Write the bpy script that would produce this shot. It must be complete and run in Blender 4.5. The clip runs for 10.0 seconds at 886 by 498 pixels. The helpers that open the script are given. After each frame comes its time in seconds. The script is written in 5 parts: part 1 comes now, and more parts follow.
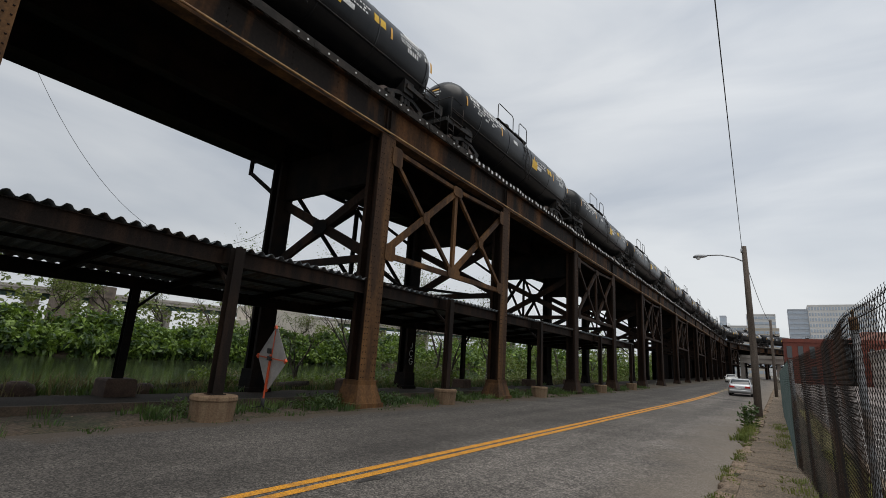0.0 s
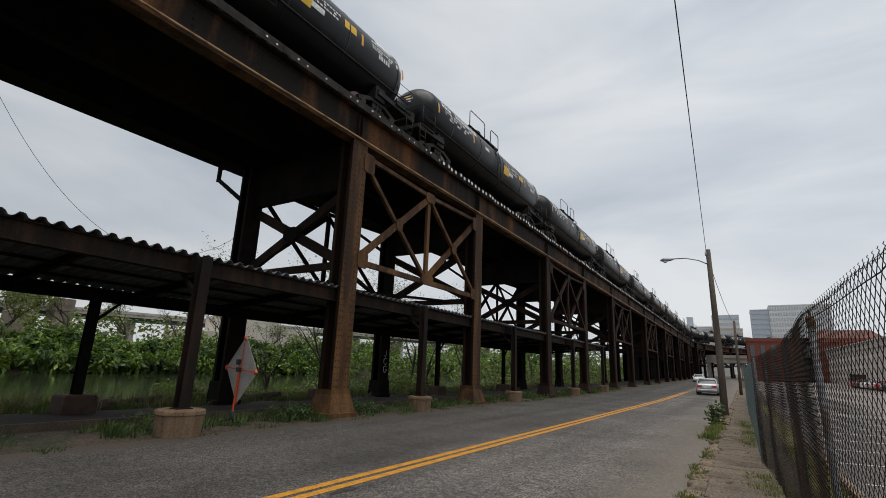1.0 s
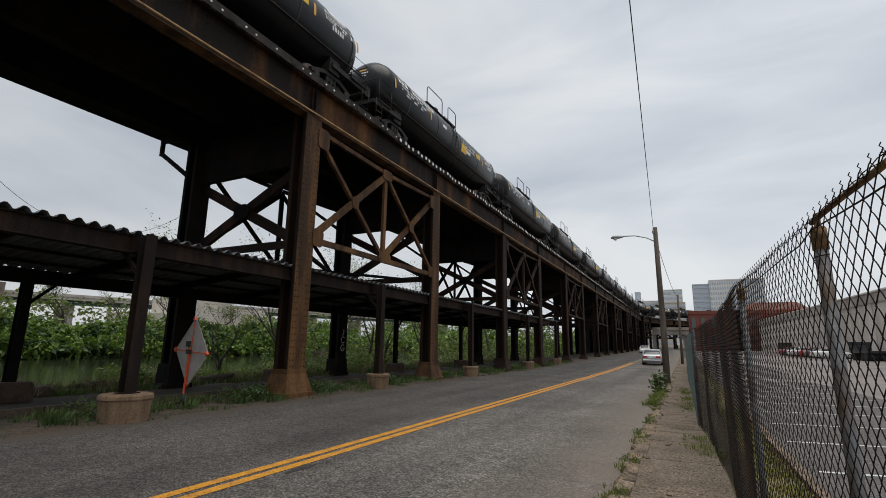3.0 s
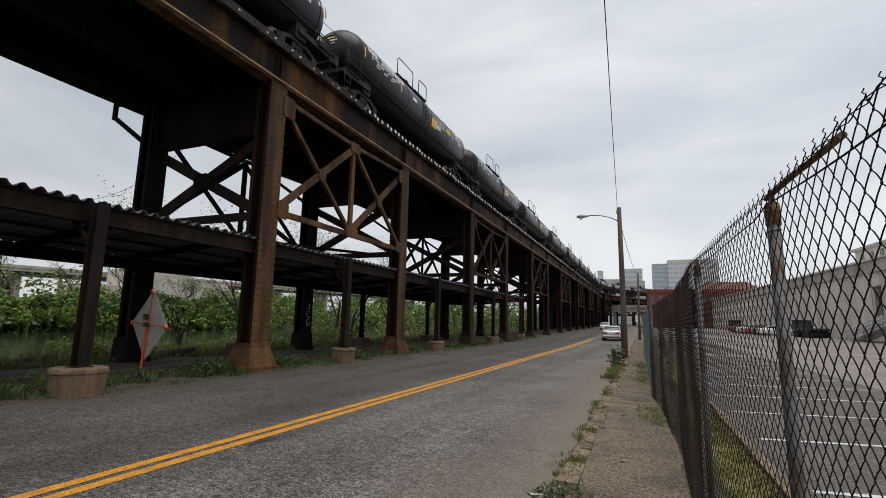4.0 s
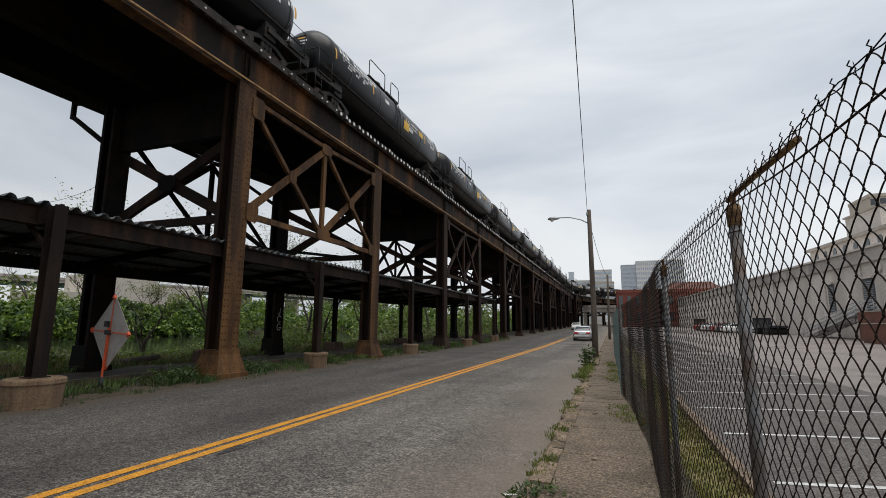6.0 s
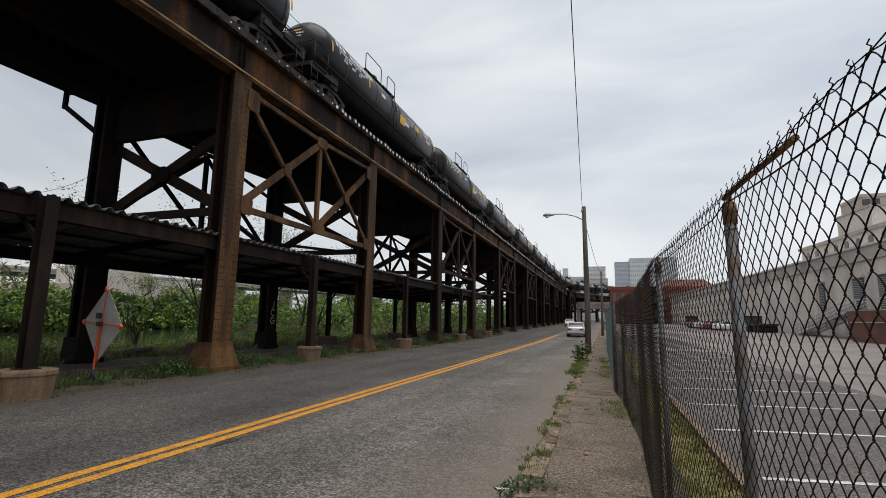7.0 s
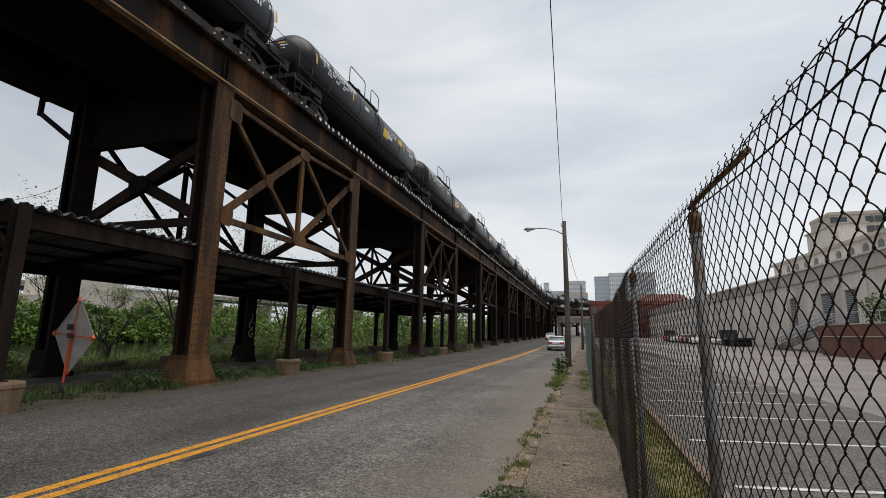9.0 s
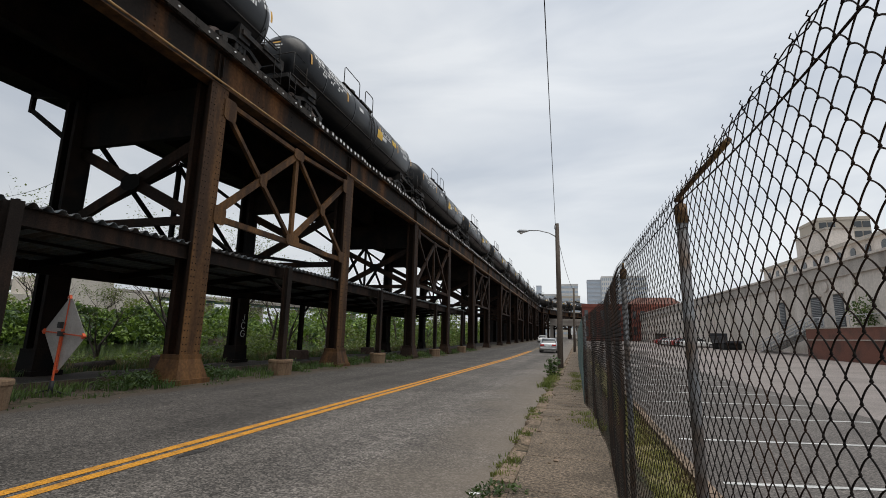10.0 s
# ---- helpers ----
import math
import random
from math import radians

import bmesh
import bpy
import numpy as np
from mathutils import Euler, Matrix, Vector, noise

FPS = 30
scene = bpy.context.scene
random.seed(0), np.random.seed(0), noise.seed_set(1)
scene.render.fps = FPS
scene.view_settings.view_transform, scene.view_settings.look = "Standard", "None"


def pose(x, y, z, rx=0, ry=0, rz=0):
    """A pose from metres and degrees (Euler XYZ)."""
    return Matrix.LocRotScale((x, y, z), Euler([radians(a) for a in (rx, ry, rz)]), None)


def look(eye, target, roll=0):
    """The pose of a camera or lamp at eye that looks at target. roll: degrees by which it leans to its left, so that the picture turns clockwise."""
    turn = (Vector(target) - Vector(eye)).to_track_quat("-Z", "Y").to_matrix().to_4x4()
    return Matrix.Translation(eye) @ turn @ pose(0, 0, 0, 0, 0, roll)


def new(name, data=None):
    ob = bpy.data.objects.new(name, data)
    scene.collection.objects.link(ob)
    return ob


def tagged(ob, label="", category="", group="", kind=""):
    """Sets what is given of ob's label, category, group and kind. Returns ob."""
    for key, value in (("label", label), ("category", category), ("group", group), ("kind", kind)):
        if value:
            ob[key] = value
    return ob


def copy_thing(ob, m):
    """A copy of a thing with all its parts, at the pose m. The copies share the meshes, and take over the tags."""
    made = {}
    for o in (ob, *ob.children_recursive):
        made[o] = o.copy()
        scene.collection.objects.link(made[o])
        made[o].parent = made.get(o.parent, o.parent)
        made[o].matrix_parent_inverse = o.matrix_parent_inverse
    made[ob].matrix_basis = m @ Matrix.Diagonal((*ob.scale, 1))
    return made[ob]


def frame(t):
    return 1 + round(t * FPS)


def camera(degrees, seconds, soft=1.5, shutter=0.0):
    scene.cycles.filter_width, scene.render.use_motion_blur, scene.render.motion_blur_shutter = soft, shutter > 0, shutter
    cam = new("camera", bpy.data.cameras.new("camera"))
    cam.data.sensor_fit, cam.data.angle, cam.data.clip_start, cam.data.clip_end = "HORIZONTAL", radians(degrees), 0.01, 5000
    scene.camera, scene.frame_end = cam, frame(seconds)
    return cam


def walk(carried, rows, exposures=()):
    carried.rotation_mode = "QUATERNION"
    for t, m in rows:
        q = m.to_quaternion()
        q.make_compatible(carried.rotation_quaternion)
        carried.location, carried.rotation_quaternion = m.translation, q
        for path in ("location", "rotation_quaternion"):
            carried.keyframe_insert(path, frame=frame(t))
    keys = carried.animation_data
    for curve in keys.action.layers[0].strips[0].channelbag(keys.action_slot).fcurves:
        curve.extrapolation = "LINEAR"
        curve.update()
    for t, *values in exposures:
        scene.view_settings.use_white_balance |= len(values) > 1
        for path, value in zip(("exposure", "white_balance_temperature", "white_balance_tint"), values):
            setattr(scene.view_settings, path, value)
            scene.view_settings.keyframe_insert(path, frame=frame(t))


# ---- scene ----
cam = camera(86.36, 10.0, soft=0.9)
PATH = [
    (0.0, pose(-0.041, -0.038, 1.686, 103.12, -3.49, 34.65)),
    (0.5, pose(-0.041, -0.032, 1.682, 104.00, -2.54, 32.14)),
    (1.0, pose(-0.036, -0.016, 1.685, 104.04, -2.13, 31.69)),
    (1.5, pose(-0.038, -0.006, 1.688, 104.08, -1.75, 31.40)),
    (2.0, pose(-0.025, -0.009, 1.694, 103.87, -1.33, 30.37)),
    (2.5, pose(-0.010, -0.009, 1.688, 103.10, -0.87, 28.70)),
    (4.0, pose(-0.009, 0.029, 1.658, 98.71, -1.22, 22.80)),
    (4.5, pose(0.001, 0.035, 1.652, 98.70, -0.97, 21.05)),
    (5.0, pose(-0.001, 0.039, 1.654, 98.87, -0.83, 19.92)),
    (5.5, pose(-0.005, 0.032, 1.657, 99.25, -0.28, 19.79)),
    (7.0, pose(-0.015, 0.033, 1.655, 98.48, -0.90, 18.92)),
    (7.5, pose(-0.018, 0.029, 1.656, 98.75, -1.28, 18.60)),
    (8.0, pose(-0.017, 0.024, 1.657, 99.42, -1.22, 17.87)),
    (8.5, pose(-0.004, 0.018, 1.642, 99.93, -0.88, 17.21)),
    (9.0, pose(0.005, -0.019, 1.615, 100.16, -1.00, 16.69)),
    (9.5, pose(0.009, -0.045, 1.580, 100.24, -1.43, 15.76)),
    (10.0, pose(0.010, -0.066, 1.555, 100.46, -1.27, 15.80)),
]
walk(cam, PATH, [(0.0, 0.0), (2.5, -0.02), (4.0, 0.12), (10.0, 0.14)])

# ---- light: an overcast day ----
world = bpy.data.worlds.new("overcast")
scene.world = world
world.use_nodes = True
wn, wl = world.node_tree.nodes, world.node_tree.links
wn.clear()
w_out = wn.new("ShaderNodeOutputWorld")
w_bg = wn.new("ShaderNodeBackground")
w_sky = wn.new("ShaderNodeTexSky")
w_sky.sky_type = "NISHITA"
w_sky.sun_disc = False
w_sky.sun_elevation = radians(80)
w_sky.sun_rotation = radians(127)
w_sky.air_density, w_sky.dust_density = 1.4, 3.0
w_co = wn.new("ShaderNodeTexCoord")
w_map = wn.new("ShaderNodeMapping")
w_map.inputs["Scale"].default_value = (1.0, 1.0, 3.6)
w_n = wn.new("ShaderNodeTexNoise")
w_n.inputs["Scale"].default_value = 1.7
w_n.inputs["Detail"].default_value = 5.0
w_n.inputs["Roughness"].default_value = 0.5
w_n.inputs["Distortion"].default_value = 0.4
w_r = wn.new("ShaderNodeValToRGB")
w_r.color_ramp.elements[0].position, w_r.color_ramp.elements[0].color = 0.36, (5.6, 6.05, 6.7, 1)
w_r.color_ramp.elements[1].position, w_r.color_ramp.elements[1].color = 0.66, (8.1, 8.35, 8.6, 1)
w_mix = wn.new("ShaderNodeMix")
w_mix.data_type = "RGBA"
w_mix.inputs[0].default_value = 0.88
wl.new(w_co.outputs["Generated"], w_map.inputs["Vector"])
wl.new(w_map.outputs["Vector"], w_n.inputs["Vector"])
wl.new(w_n.outputs["Fac"], w_r.inputs["Fac"])
wl.new(w_sky.outputs["Color"], w_mix.inputs[6])
wl.new(w_r.outputs["Color"], w_mix.inputs[7])
w_sep = wn.new("ShaderNodeSeparateXYZ")
wl.new(w_co.outputs["Generated"], w_sep.inputs[0])
w_dim = wn.new("ShaderNodeMapRange")
w_dim.inputs[1].default_value, w_dim.inputs[2].default_value, w_dim.inputs[3].default_value, w_dim.inputs[4].default_value = -0.95, 0.0, 0.82, 1.0
wl.new(w_sep.outputs["X"], w_dim.inputs[0])
w_sc = wn.new("ShaderNodeVectorMath")
w_sc.operation = "SCALE"
wl.new(w_mix.outputs[2], w_sc.inputs[0])
wl.new(w_dim.outputs[0], w_sc.inputs["Scale"])
wl.new(w_sc.outputs[0], w_bg.inputs["Color"])
w_bg.inputs["Strength"].default_value = 0.1
wl.new(w_bg.outputs[0], w_out.inputs["Surface"])
sun = new("sun", bpy.data.lights.new("sun", "SUN"))
sun.data.energy, sun.data.angle, sun.data.color = 1.5, radians(50), (1.0, 0.96, 0.9)
sun.matrix_world = look((8, 4, 60), (0, 10, 0))


# ---- materials ----
def mat(name, base, rough=0.8, metal=0.0, spots=None, spot_scale=1.2, spot_at=(0.45, 0.62), grain=0.25, grain_scale=30.0, bump=0.25, bump_scale=60.0, per=0.0, streak=False, ior=1.45, spec=0.5):
    """A worn surface: base colour with fine grain, larger stains of a second colour, and relief."""
    m = bpy.data.materials.new(name)
    m.use_nodes = True
    n, l = m.node_tree.nodes, m.node_tree.links
    b = n["Principled BSDF"]
    b.inputs["Roughness"].default_value, b.inputs["Metallic"].default_value = rough, metal
    b.inputs["IOR"].default_value, b.inputs["Specular IOR Level"].default_value = ior, spec
    tc = n.new("ShaderNodeTexCoord")
    geo = n.new("ShaderNodeNewGeometry")
    fine = n.new("ShaderNodeTexNoise")
    fine.inputs["Scale"].default_value, fine.inputs["Detail"].default_value = grain_scale, 4.0
    l.new(geo.outputs["Position"], fine.inputs["Vector"])
    mr = n.new("ShaderNodeMapRange")
    mr.inputs[1].default_value, mr.inputs[2].default_value = 0.34, 0.66
    mr.inputs[3].default_value, mr.inputs[4].default_value = 1.0 - grain, 1.0 + grain
    l.new(fine.outputs["Fac"], mr.inputs[0])
    last = None
    rgb = n.new("ShaderNodeRGB")
    rgb.outputs[0].default_value = (*base, 1)
    last = rgb.outputs[0]
    if spots:
        big = n.new("ShaderNodeTexNoise")
        big.inputs["Scale"].default_value, big.inputs["Detail"].default_value = spot_scale, 7.0
        big.inputs["Roughness"].default_value = 0.62
        if streak:
            mp = n.new("ShaderNodeMapping")
            mp.inputs["Scale"].default_value = (1.0, 1.0, 0.16)
            l.new(geo.outputs["Position"], mp.inputs["Vector"])
            l.new(mp.outputs["Vector"], big.inputs["Vector"])
        else:
            l.new(geo.outputs["Position"], big.inputs["Vector"])
        rm = n.new("ShaderNodeMapRange")
        rm.inputs[1].default_value, rm.inputs[2].default_value = spot_at
        l.new(big.outputs["Fac"], rm.inputs[0])
        mx = n.new("ShaderNodeMix")
        mx.data_type = "RGBA"
        l.new(rm.outputs[0], mx.inputs[0])
        l.new(last, mx.inputs[6])
        mx.inputs[7].default_value = (*spots, 1)
        last = mx.outputs[2]
    sc = n.new("ShaderNodeVectorMath")
    sc.operation = "SCALE"
    l.new(last, sc.inputs[0])
    l.new(mr.outputs[0], sc.inputs["Scale"])
    last = sc.outputs[0]
    if per:
        info = n.new("ShaderNodeNewGeometry")
        obi = n.new("ShaderNodeObjectInfo")
        add = n.new("ShaderNodeMath")
        l.new(info.outputs["Random Per Island"], add.inputs[0])
        l.new(obi.outputs["Random"], add.inputs[1])
        fr = n.new("ShaderNodeMapRange")
        fr.inputs[2].default_value = 2.0
        fr.inputs[3].default_value, fr.inputs[4].default_value = 1.0 - per, 1.0 + per
        l.new(add.outputs[0], fr.inputs[0])
        s2 = n.new("ShaderNodeVectorMath")
        s2.operation = "SCALE"
        l.new(last, s2.inputs[0])
        l.new(fr.outputs[0], s2.inputs["Scale"])
        last = s2.outputs[0]
    l.new(last, b.inputs["Base Color"])
    if bump:
        nb = n.new("ShaderNodeTexNoise")
        nb.inputs["Scale"].default_value, nb.inputs["Detail"].default_value = bump_scale, 4.0
        l.new(geo.outputs["Position"], nb.inputs["Vector"])
        bp = n.new("ShaderNodeBump")
        bp.inputs["Strength"].default_value, bp.inputs["Distance"].default_value = bump, 0.02
        l.new(nb.outputs["Fac"], bp.inputs["Height"])
        l.new(bp.outputs[0], b.inputs["Normal"])
    return m


def leaf_mat(name, a, b2, thru=0.35):
    m = mat(name, a, 0.55, spots=b2, spot_scale=0.7, grain=0.25, grain_scale=9, bump=0, per=0.6)
    n, l = m.node_tree.nodes, m.node_tree.links
    p = n["Principled BSDF"]
    tr = n.new("ShaderNodeBsdfTranslucent")
    tr.inputs["Color"].default_value = (b2[0] * 1.3, b2[1] * 1.4, b2[2], 1)
    mx = n.new("ShaderNodeMixShader")
    mx.inputs[0].default_value = thru
    l.new(p.outputs[0], mx.inputs[1])
    l.new(tr.outputs[0], mx.inputs[2])
    l.new(mx.outputs[0], n["Material Output"].inputs["Surface"])
    return m


def glass_mat(name, tint=(0.9, 0.95, 0.95), rough=0.02):
    m = bpy.data.materials.new(name)
    m.use_nodes = True
    b = m.node_tree.nodes["Principled BSDF"]
    b.inputs["Base Color"].default_value = (*tint, 1)
    b.inputs["Roughness"].default_value = rough
    b.inputs["Specular IOR Level"].default_value = 0.8
    return m


def grit(m, size, low, high, relief=0.4):
    """Stone chips set in the surface: a shade for each chip and a little relief."""
    n, l = m.node_tree.nodes, m.node_tree.links
    b = n["Principled BSDF"]
    geo = n.new("ShaderNodeNewGeometry")
    vo = n.new("ShaderNodeTexVoronoi")
    vo.inputs["Scale"].default_value = 1.0 / size
    l.new(geo.outputs["Position"], vo.inputs["Vector"])
    sp = n.new("ShaderNodeSeparateColor")
    l.new(vo.outputs["Color"], sp.inputs[0])
    sq = n.new("ShaderNodeMath")
    sq.operation = "POWER"
    sq.inputs[1].default_value = 1.7
    l.new(sp.outputs[0], sq.inputs[0])
    mr = n.new("ShaderNodeMapRange")
    mr.inputs[3].default_value, mr.inputs[4].default_value = low, high
    l.new(sq.outputs[0], mr.inputs[0])
    sc = n.new("ShaderNodeVectorMath")
    sc.operation = "SCALE"
    l.new(b.inputs["Base Color"].links[0].from_socket, sc.inputs[0])
    l.new(mr.outputs[0], sc.inputs["Scale"])
    l.new(sc.outputs[0], b.inputs["Base Color"])
    bp = n.new("ShaderNodeBump")
    bp.invert = True
    bp.inputs["Strength"].default_value, bp.inputs["Distance"].default_value = relief, size * 0.3
    l.new(vo.outputs["Distance"], bp.inputs["Height"])
    l.new(bp.outputs[0], b.inputs["Normal"])
    return m


def road_mat():
    """Worn asphalt: coarse stone grain, tyre-polished bands along the street, dust by the kerb and dark patches."""
    m = mat("asphalt", (0.082, 0.073, 0.064), 0.88, spots=(0.125, 0.112, 0.099), spot_scale=0.3, spot_at=(0.4, 0.62), grain=0.2, grain_scale=6, bump=0)
    grit(m, 0.02, 0.33, 2.1, 0.7)
    n, l = m.node_tree.nodes, m.node_tree.links
    b = n["Principled BSDF"]
    src = b.inputs["Base Color"].links[0].from_socket
    geo = n.new("ShaderNodeNewGeometry")
    mp = n.new("ShaderNodeMapping")
    mp.inputs["Scale"].default_value = (0.9, 0.02, 1.0)
    l.new(geo.outputs["Position"], mp.inputs["Vector"])
    band = n.new("ShaderNodeTexNoise")
    band.inputs["Scale"].default_value, band.inputs["Detail"].default_value = 1.0, 3.0
    l.new(mp.outputs["Vector"], band.inputs["Vector"])
    r1 = n.new("ShaderNodeMapRange")
    r1.inputs[1].default_value, r1.inputs[2].default_value, r1.inputs[3].default_value, r1.inputs[4].default_value = 0.35, 0.65, 0.78, 1.2
    l.new(band.outputs["Fac"], r1.inputs[0])
    pat = n.new("ShaderNodeTexNoise")
    pat.inputs["Scale"].default_value, pat.inputs["Detail"].default_value = 0.16, 6.0
    l.new(geo.outputs["Position"], pat.inputs["Vector"])
    r2 = n.new("ShaderNodeMapRange")
    r2.inputs[1].default_value, r2.inputs[2].default_value, r2.inputs[3].default_value, r2.inputs[4].default_value = 0.6, 0.7, 1.0, 0.72
    l.new(pat.outputs["Fac"], r2.inputs[0])
    mu = n.new("ShaderNodeMath")
    mu.operation = "MULTIPLY"
    l.new(r1.outputs[0], mu.inputs[0])
    l.new(r2.outputs[0], mu.inputs[1])
    sc = n.new("ShaderNodeVectorMath")
    sc.operation = "SCALE"
    l.new(src, sc.inputs[0])
    sx = n.new("ShaderNodeSeparateXYZ")
    l.new(geo.outputs["Position"], sx.inputs[0])
    wob = n.new("ShaderNodeTexNoise")
    wob.inputs["Scale"].default_value, wob.inputs["Detail"].default_value = 0.7, 5.0
    l.new(geo.outputs["Position"], wob.inputs["Vector"])
    ad = n.new("ShaderNodeMath")
    ad.operation = "MULTIPLY_ADD"
    ad.inputs[1].default_value = 2.2
    l.new(wob.outputs["Fac"], ad.inputs[0])
    l.new(sx.outputs["X"], ad.inputs[2])
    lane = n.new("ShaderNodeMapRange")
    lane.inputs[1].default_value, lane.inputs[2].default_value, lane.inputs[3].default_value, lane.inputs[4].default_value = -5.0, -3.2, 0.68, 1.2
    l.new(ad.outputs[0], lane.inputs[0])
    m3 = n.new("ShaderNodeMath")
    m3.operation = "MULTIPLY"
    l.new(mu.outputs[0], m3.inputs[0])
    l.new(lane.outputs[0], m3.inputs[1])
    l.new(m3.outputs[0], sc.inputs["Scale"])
    dust = n.new("ShaderNodeMapRange")
    dust.inputs[1].default_value, dust.inputs[2].default_value, dust.inputs[3].default_value, dust.inputs[4].default_value = -1.6, 0.4, 0.0, 0.85
    l.new(ad.outputs[0], dust.inputs[0])
    mx = n.new("ShaderNodeMix")
    mx.data_type = "RGBA"
    l.new(dust.outputs[0], mx.inputs[0])
    l.new(sc.outputs[0], mx.inputs[6])
    mx.inputs[7].default_value = (0.19, 0.157, 0.122, 1)
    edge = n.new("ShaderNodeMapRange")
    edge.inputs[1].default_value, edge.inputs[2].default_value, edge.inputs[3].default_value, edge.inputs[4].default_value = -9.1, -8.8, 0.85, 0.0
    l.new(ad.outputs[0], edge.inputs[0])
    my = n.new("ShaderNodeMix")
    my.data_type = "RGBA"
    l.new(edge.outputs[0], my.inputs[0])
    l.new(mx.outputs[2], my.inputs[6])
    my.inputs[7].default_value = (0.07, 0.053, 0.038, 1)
    l.new(my.outputs[2], b.inputs["Base Color"])
    return m


M_asphalt = road_mat()
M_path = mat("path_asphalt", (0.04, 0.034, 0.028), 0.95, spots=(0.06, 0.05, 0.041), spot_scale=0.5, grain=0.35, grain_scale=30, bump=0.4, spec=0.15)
M_lot = mat("lot_asphalt", (0.24, 0.208, 0.19), 0.8, spots=(0.18, 0.157, 0.143), spot_scale=0.3, grain=0.3, grain_scale=30, bump=0.3)
M_walk = mat("old_concrete", (0.155, 0.118, 0.083), 0.9, spots=(0.1, 0.076, 0.052), spot_scale=1.4, grain=0.5, grain_scale=30, bump=0.6, bump_scale=40, per=0.15)
grit(M_walk, 0.014, 0.6, 1.75, 0.5)
M_kerb = mat("kerb_stone", (0.22, 0.16, 0.112), 0.9, spots=(0.11, 0.085, 0.055), spot_scale=2.5, grain=0.4, bump=0.6, per=0.25)
M_earth = mat("earth", (0.075, 0.054, 0.036), 0.95, spots=(0.035, 0.036, 0.017), spot_scale=0.9, grain=0.55, grain_scale=16, bump=0.9, bump_scale=18)
M_tar = mat("tar", (0.03, 0.027, 0.025), 0.8, spots=(0.06, 0.055, 0.05), spot_scale=9, grain=0.4, bump=0.4)
M_yellow = mat("yellow_road_paint", (0.6, 0.265, 0.022), 0.7, spots=(0.36, 0.17, 0.035), spot_scale=4.0, spot_at=(0.48, 0.7), grain=0.4, grain_scale=55, bump=0.5)
M_white = mat("white_road_paint", (0.62, 0.62, 0.6), 0.7, spots=(0.4, 0.4, 0.38), spot_scale=2.0, grain=0.2, bump=0.2)
M_rust = mat("rusty_brown_steel", (0.047, 0.024, 0.0115), 0.7, spots=(0.15, 0.073, 0.026), spot_scale=1.5, spot_at=(0.43, 0.66), grain=0.2, grain_scale=14, bump=0.4, bump_scale=40, streak=True, spec=0.25)
M_rust2 = mat("dull_brown_steel", (0.018, 0.0105, 0.007), 0.75, spots=(0.05, 0.025, 0.0125), spot_scale=1.5, spot_at=(0.45, 0.68), grain=0.25, grain_scale=14, bump=0.4, bump_scale=40, streak=True, spec=0.2)
# dark brown steel, with the shade of the column recesses put into it
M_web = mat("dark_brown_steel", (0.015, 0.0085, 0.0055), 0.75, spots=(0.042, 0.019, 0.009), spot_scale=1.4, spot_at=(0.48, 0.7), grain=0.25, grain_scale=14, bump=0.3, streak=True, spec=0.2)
M_girder = mat("sooty_girder_steel", (0.011, 0.0075, 0.0055), 0.75, spots=(0.14, 0.06, 0.019), spot_scale=0.8, spot_at=(0.47, 0.74), grain=0.25, grain_scale=12, bump=0.3, streak=True, spec=0.2)
# soot plus the shade under deck and canopy, both put into this black
M_soot_shade = mat("soot_and_shade_steel", (0.006, 0.0055, 0.005), 0.85, spots=(0.017, 0.011, 0.008), spot_scale=0.8, grain=0.3, bump=0.3, spec=0.15)
M_tie = mat("creosoted_timber", (0.018, 0.015, 0.012), 0.9, spots=(0.04, 0.032, 0.026), spot_scale=2, grain=0.3, bump=0.5, per=0.3)
M_rail = mat("rail_steel", (0.16, 0.12, 0.1), 0.45, metal=0.8, grain=0.2)
M_tank = mat("black_tank_paint", (0.0035, 0.0042, 0.0056), 0.3, spots=(0.009, 0.009, 0.009), spot_scale=0.9, grain=0.25, bump=0.03, streak=True, spec=0.28)
M_under = mat("grimy_black_steel", (0.012, 0.0115, 0.011), 0.75, spots=(0.035, 0.026, 0.019), spot_scale=3, grain=0.3, bump=0.3)
M_stencil = mat("white_stencil_paint", (0.8, 0.8, 0.78), 0.6, spots=(0.55, 0.55, 0.53), spot_scale=4, bump=0)
M_placard = mat("yellow_placard", (0.75, 0.46, 0.03), 0.5, grain=0.1, bump=0)
M_amber = mat("amber_reflector", (0.7, 0.36, 0.04), 0.35, grain=0.1, bump=0)
M_sheet = mat("weathered_roof_sheet", (0.15, 0.175, 0.19), 0.6, spots=(0.12, 0.1, 0.085), spot_scale=0.9, grain=0.25, bump=0.2)
M_shed = mat("brown_shed_steel", (0.013, 0.009, 0.007), 0.8, spots=(0.034, 0.019, 0.012), spot_scale=2.2, grain=0.25, bump=0.3, streak=True, spec=0.2)
M_conc = mat("pedestal_concrete", (0.2, 0.135, 0.08), 0.9, spots=(0.1, 0.055, 0.03), spot_scale=2.2, grain=0.18, bump=0.6, bump_scale=25, streak=True)
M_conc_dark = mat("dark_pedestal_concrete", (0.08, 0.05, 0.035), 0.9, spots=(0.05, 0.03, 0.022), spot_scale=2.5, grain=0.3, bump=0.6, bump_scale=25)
M_pale = mat("pale_concrete", (0.46, 0.42, 0.37), 0.9, spots=(0.35, 0.315, 0.275), spot_scale=0.25, grain=0.12, grain_scale=6, bump=0.2, streak=True)
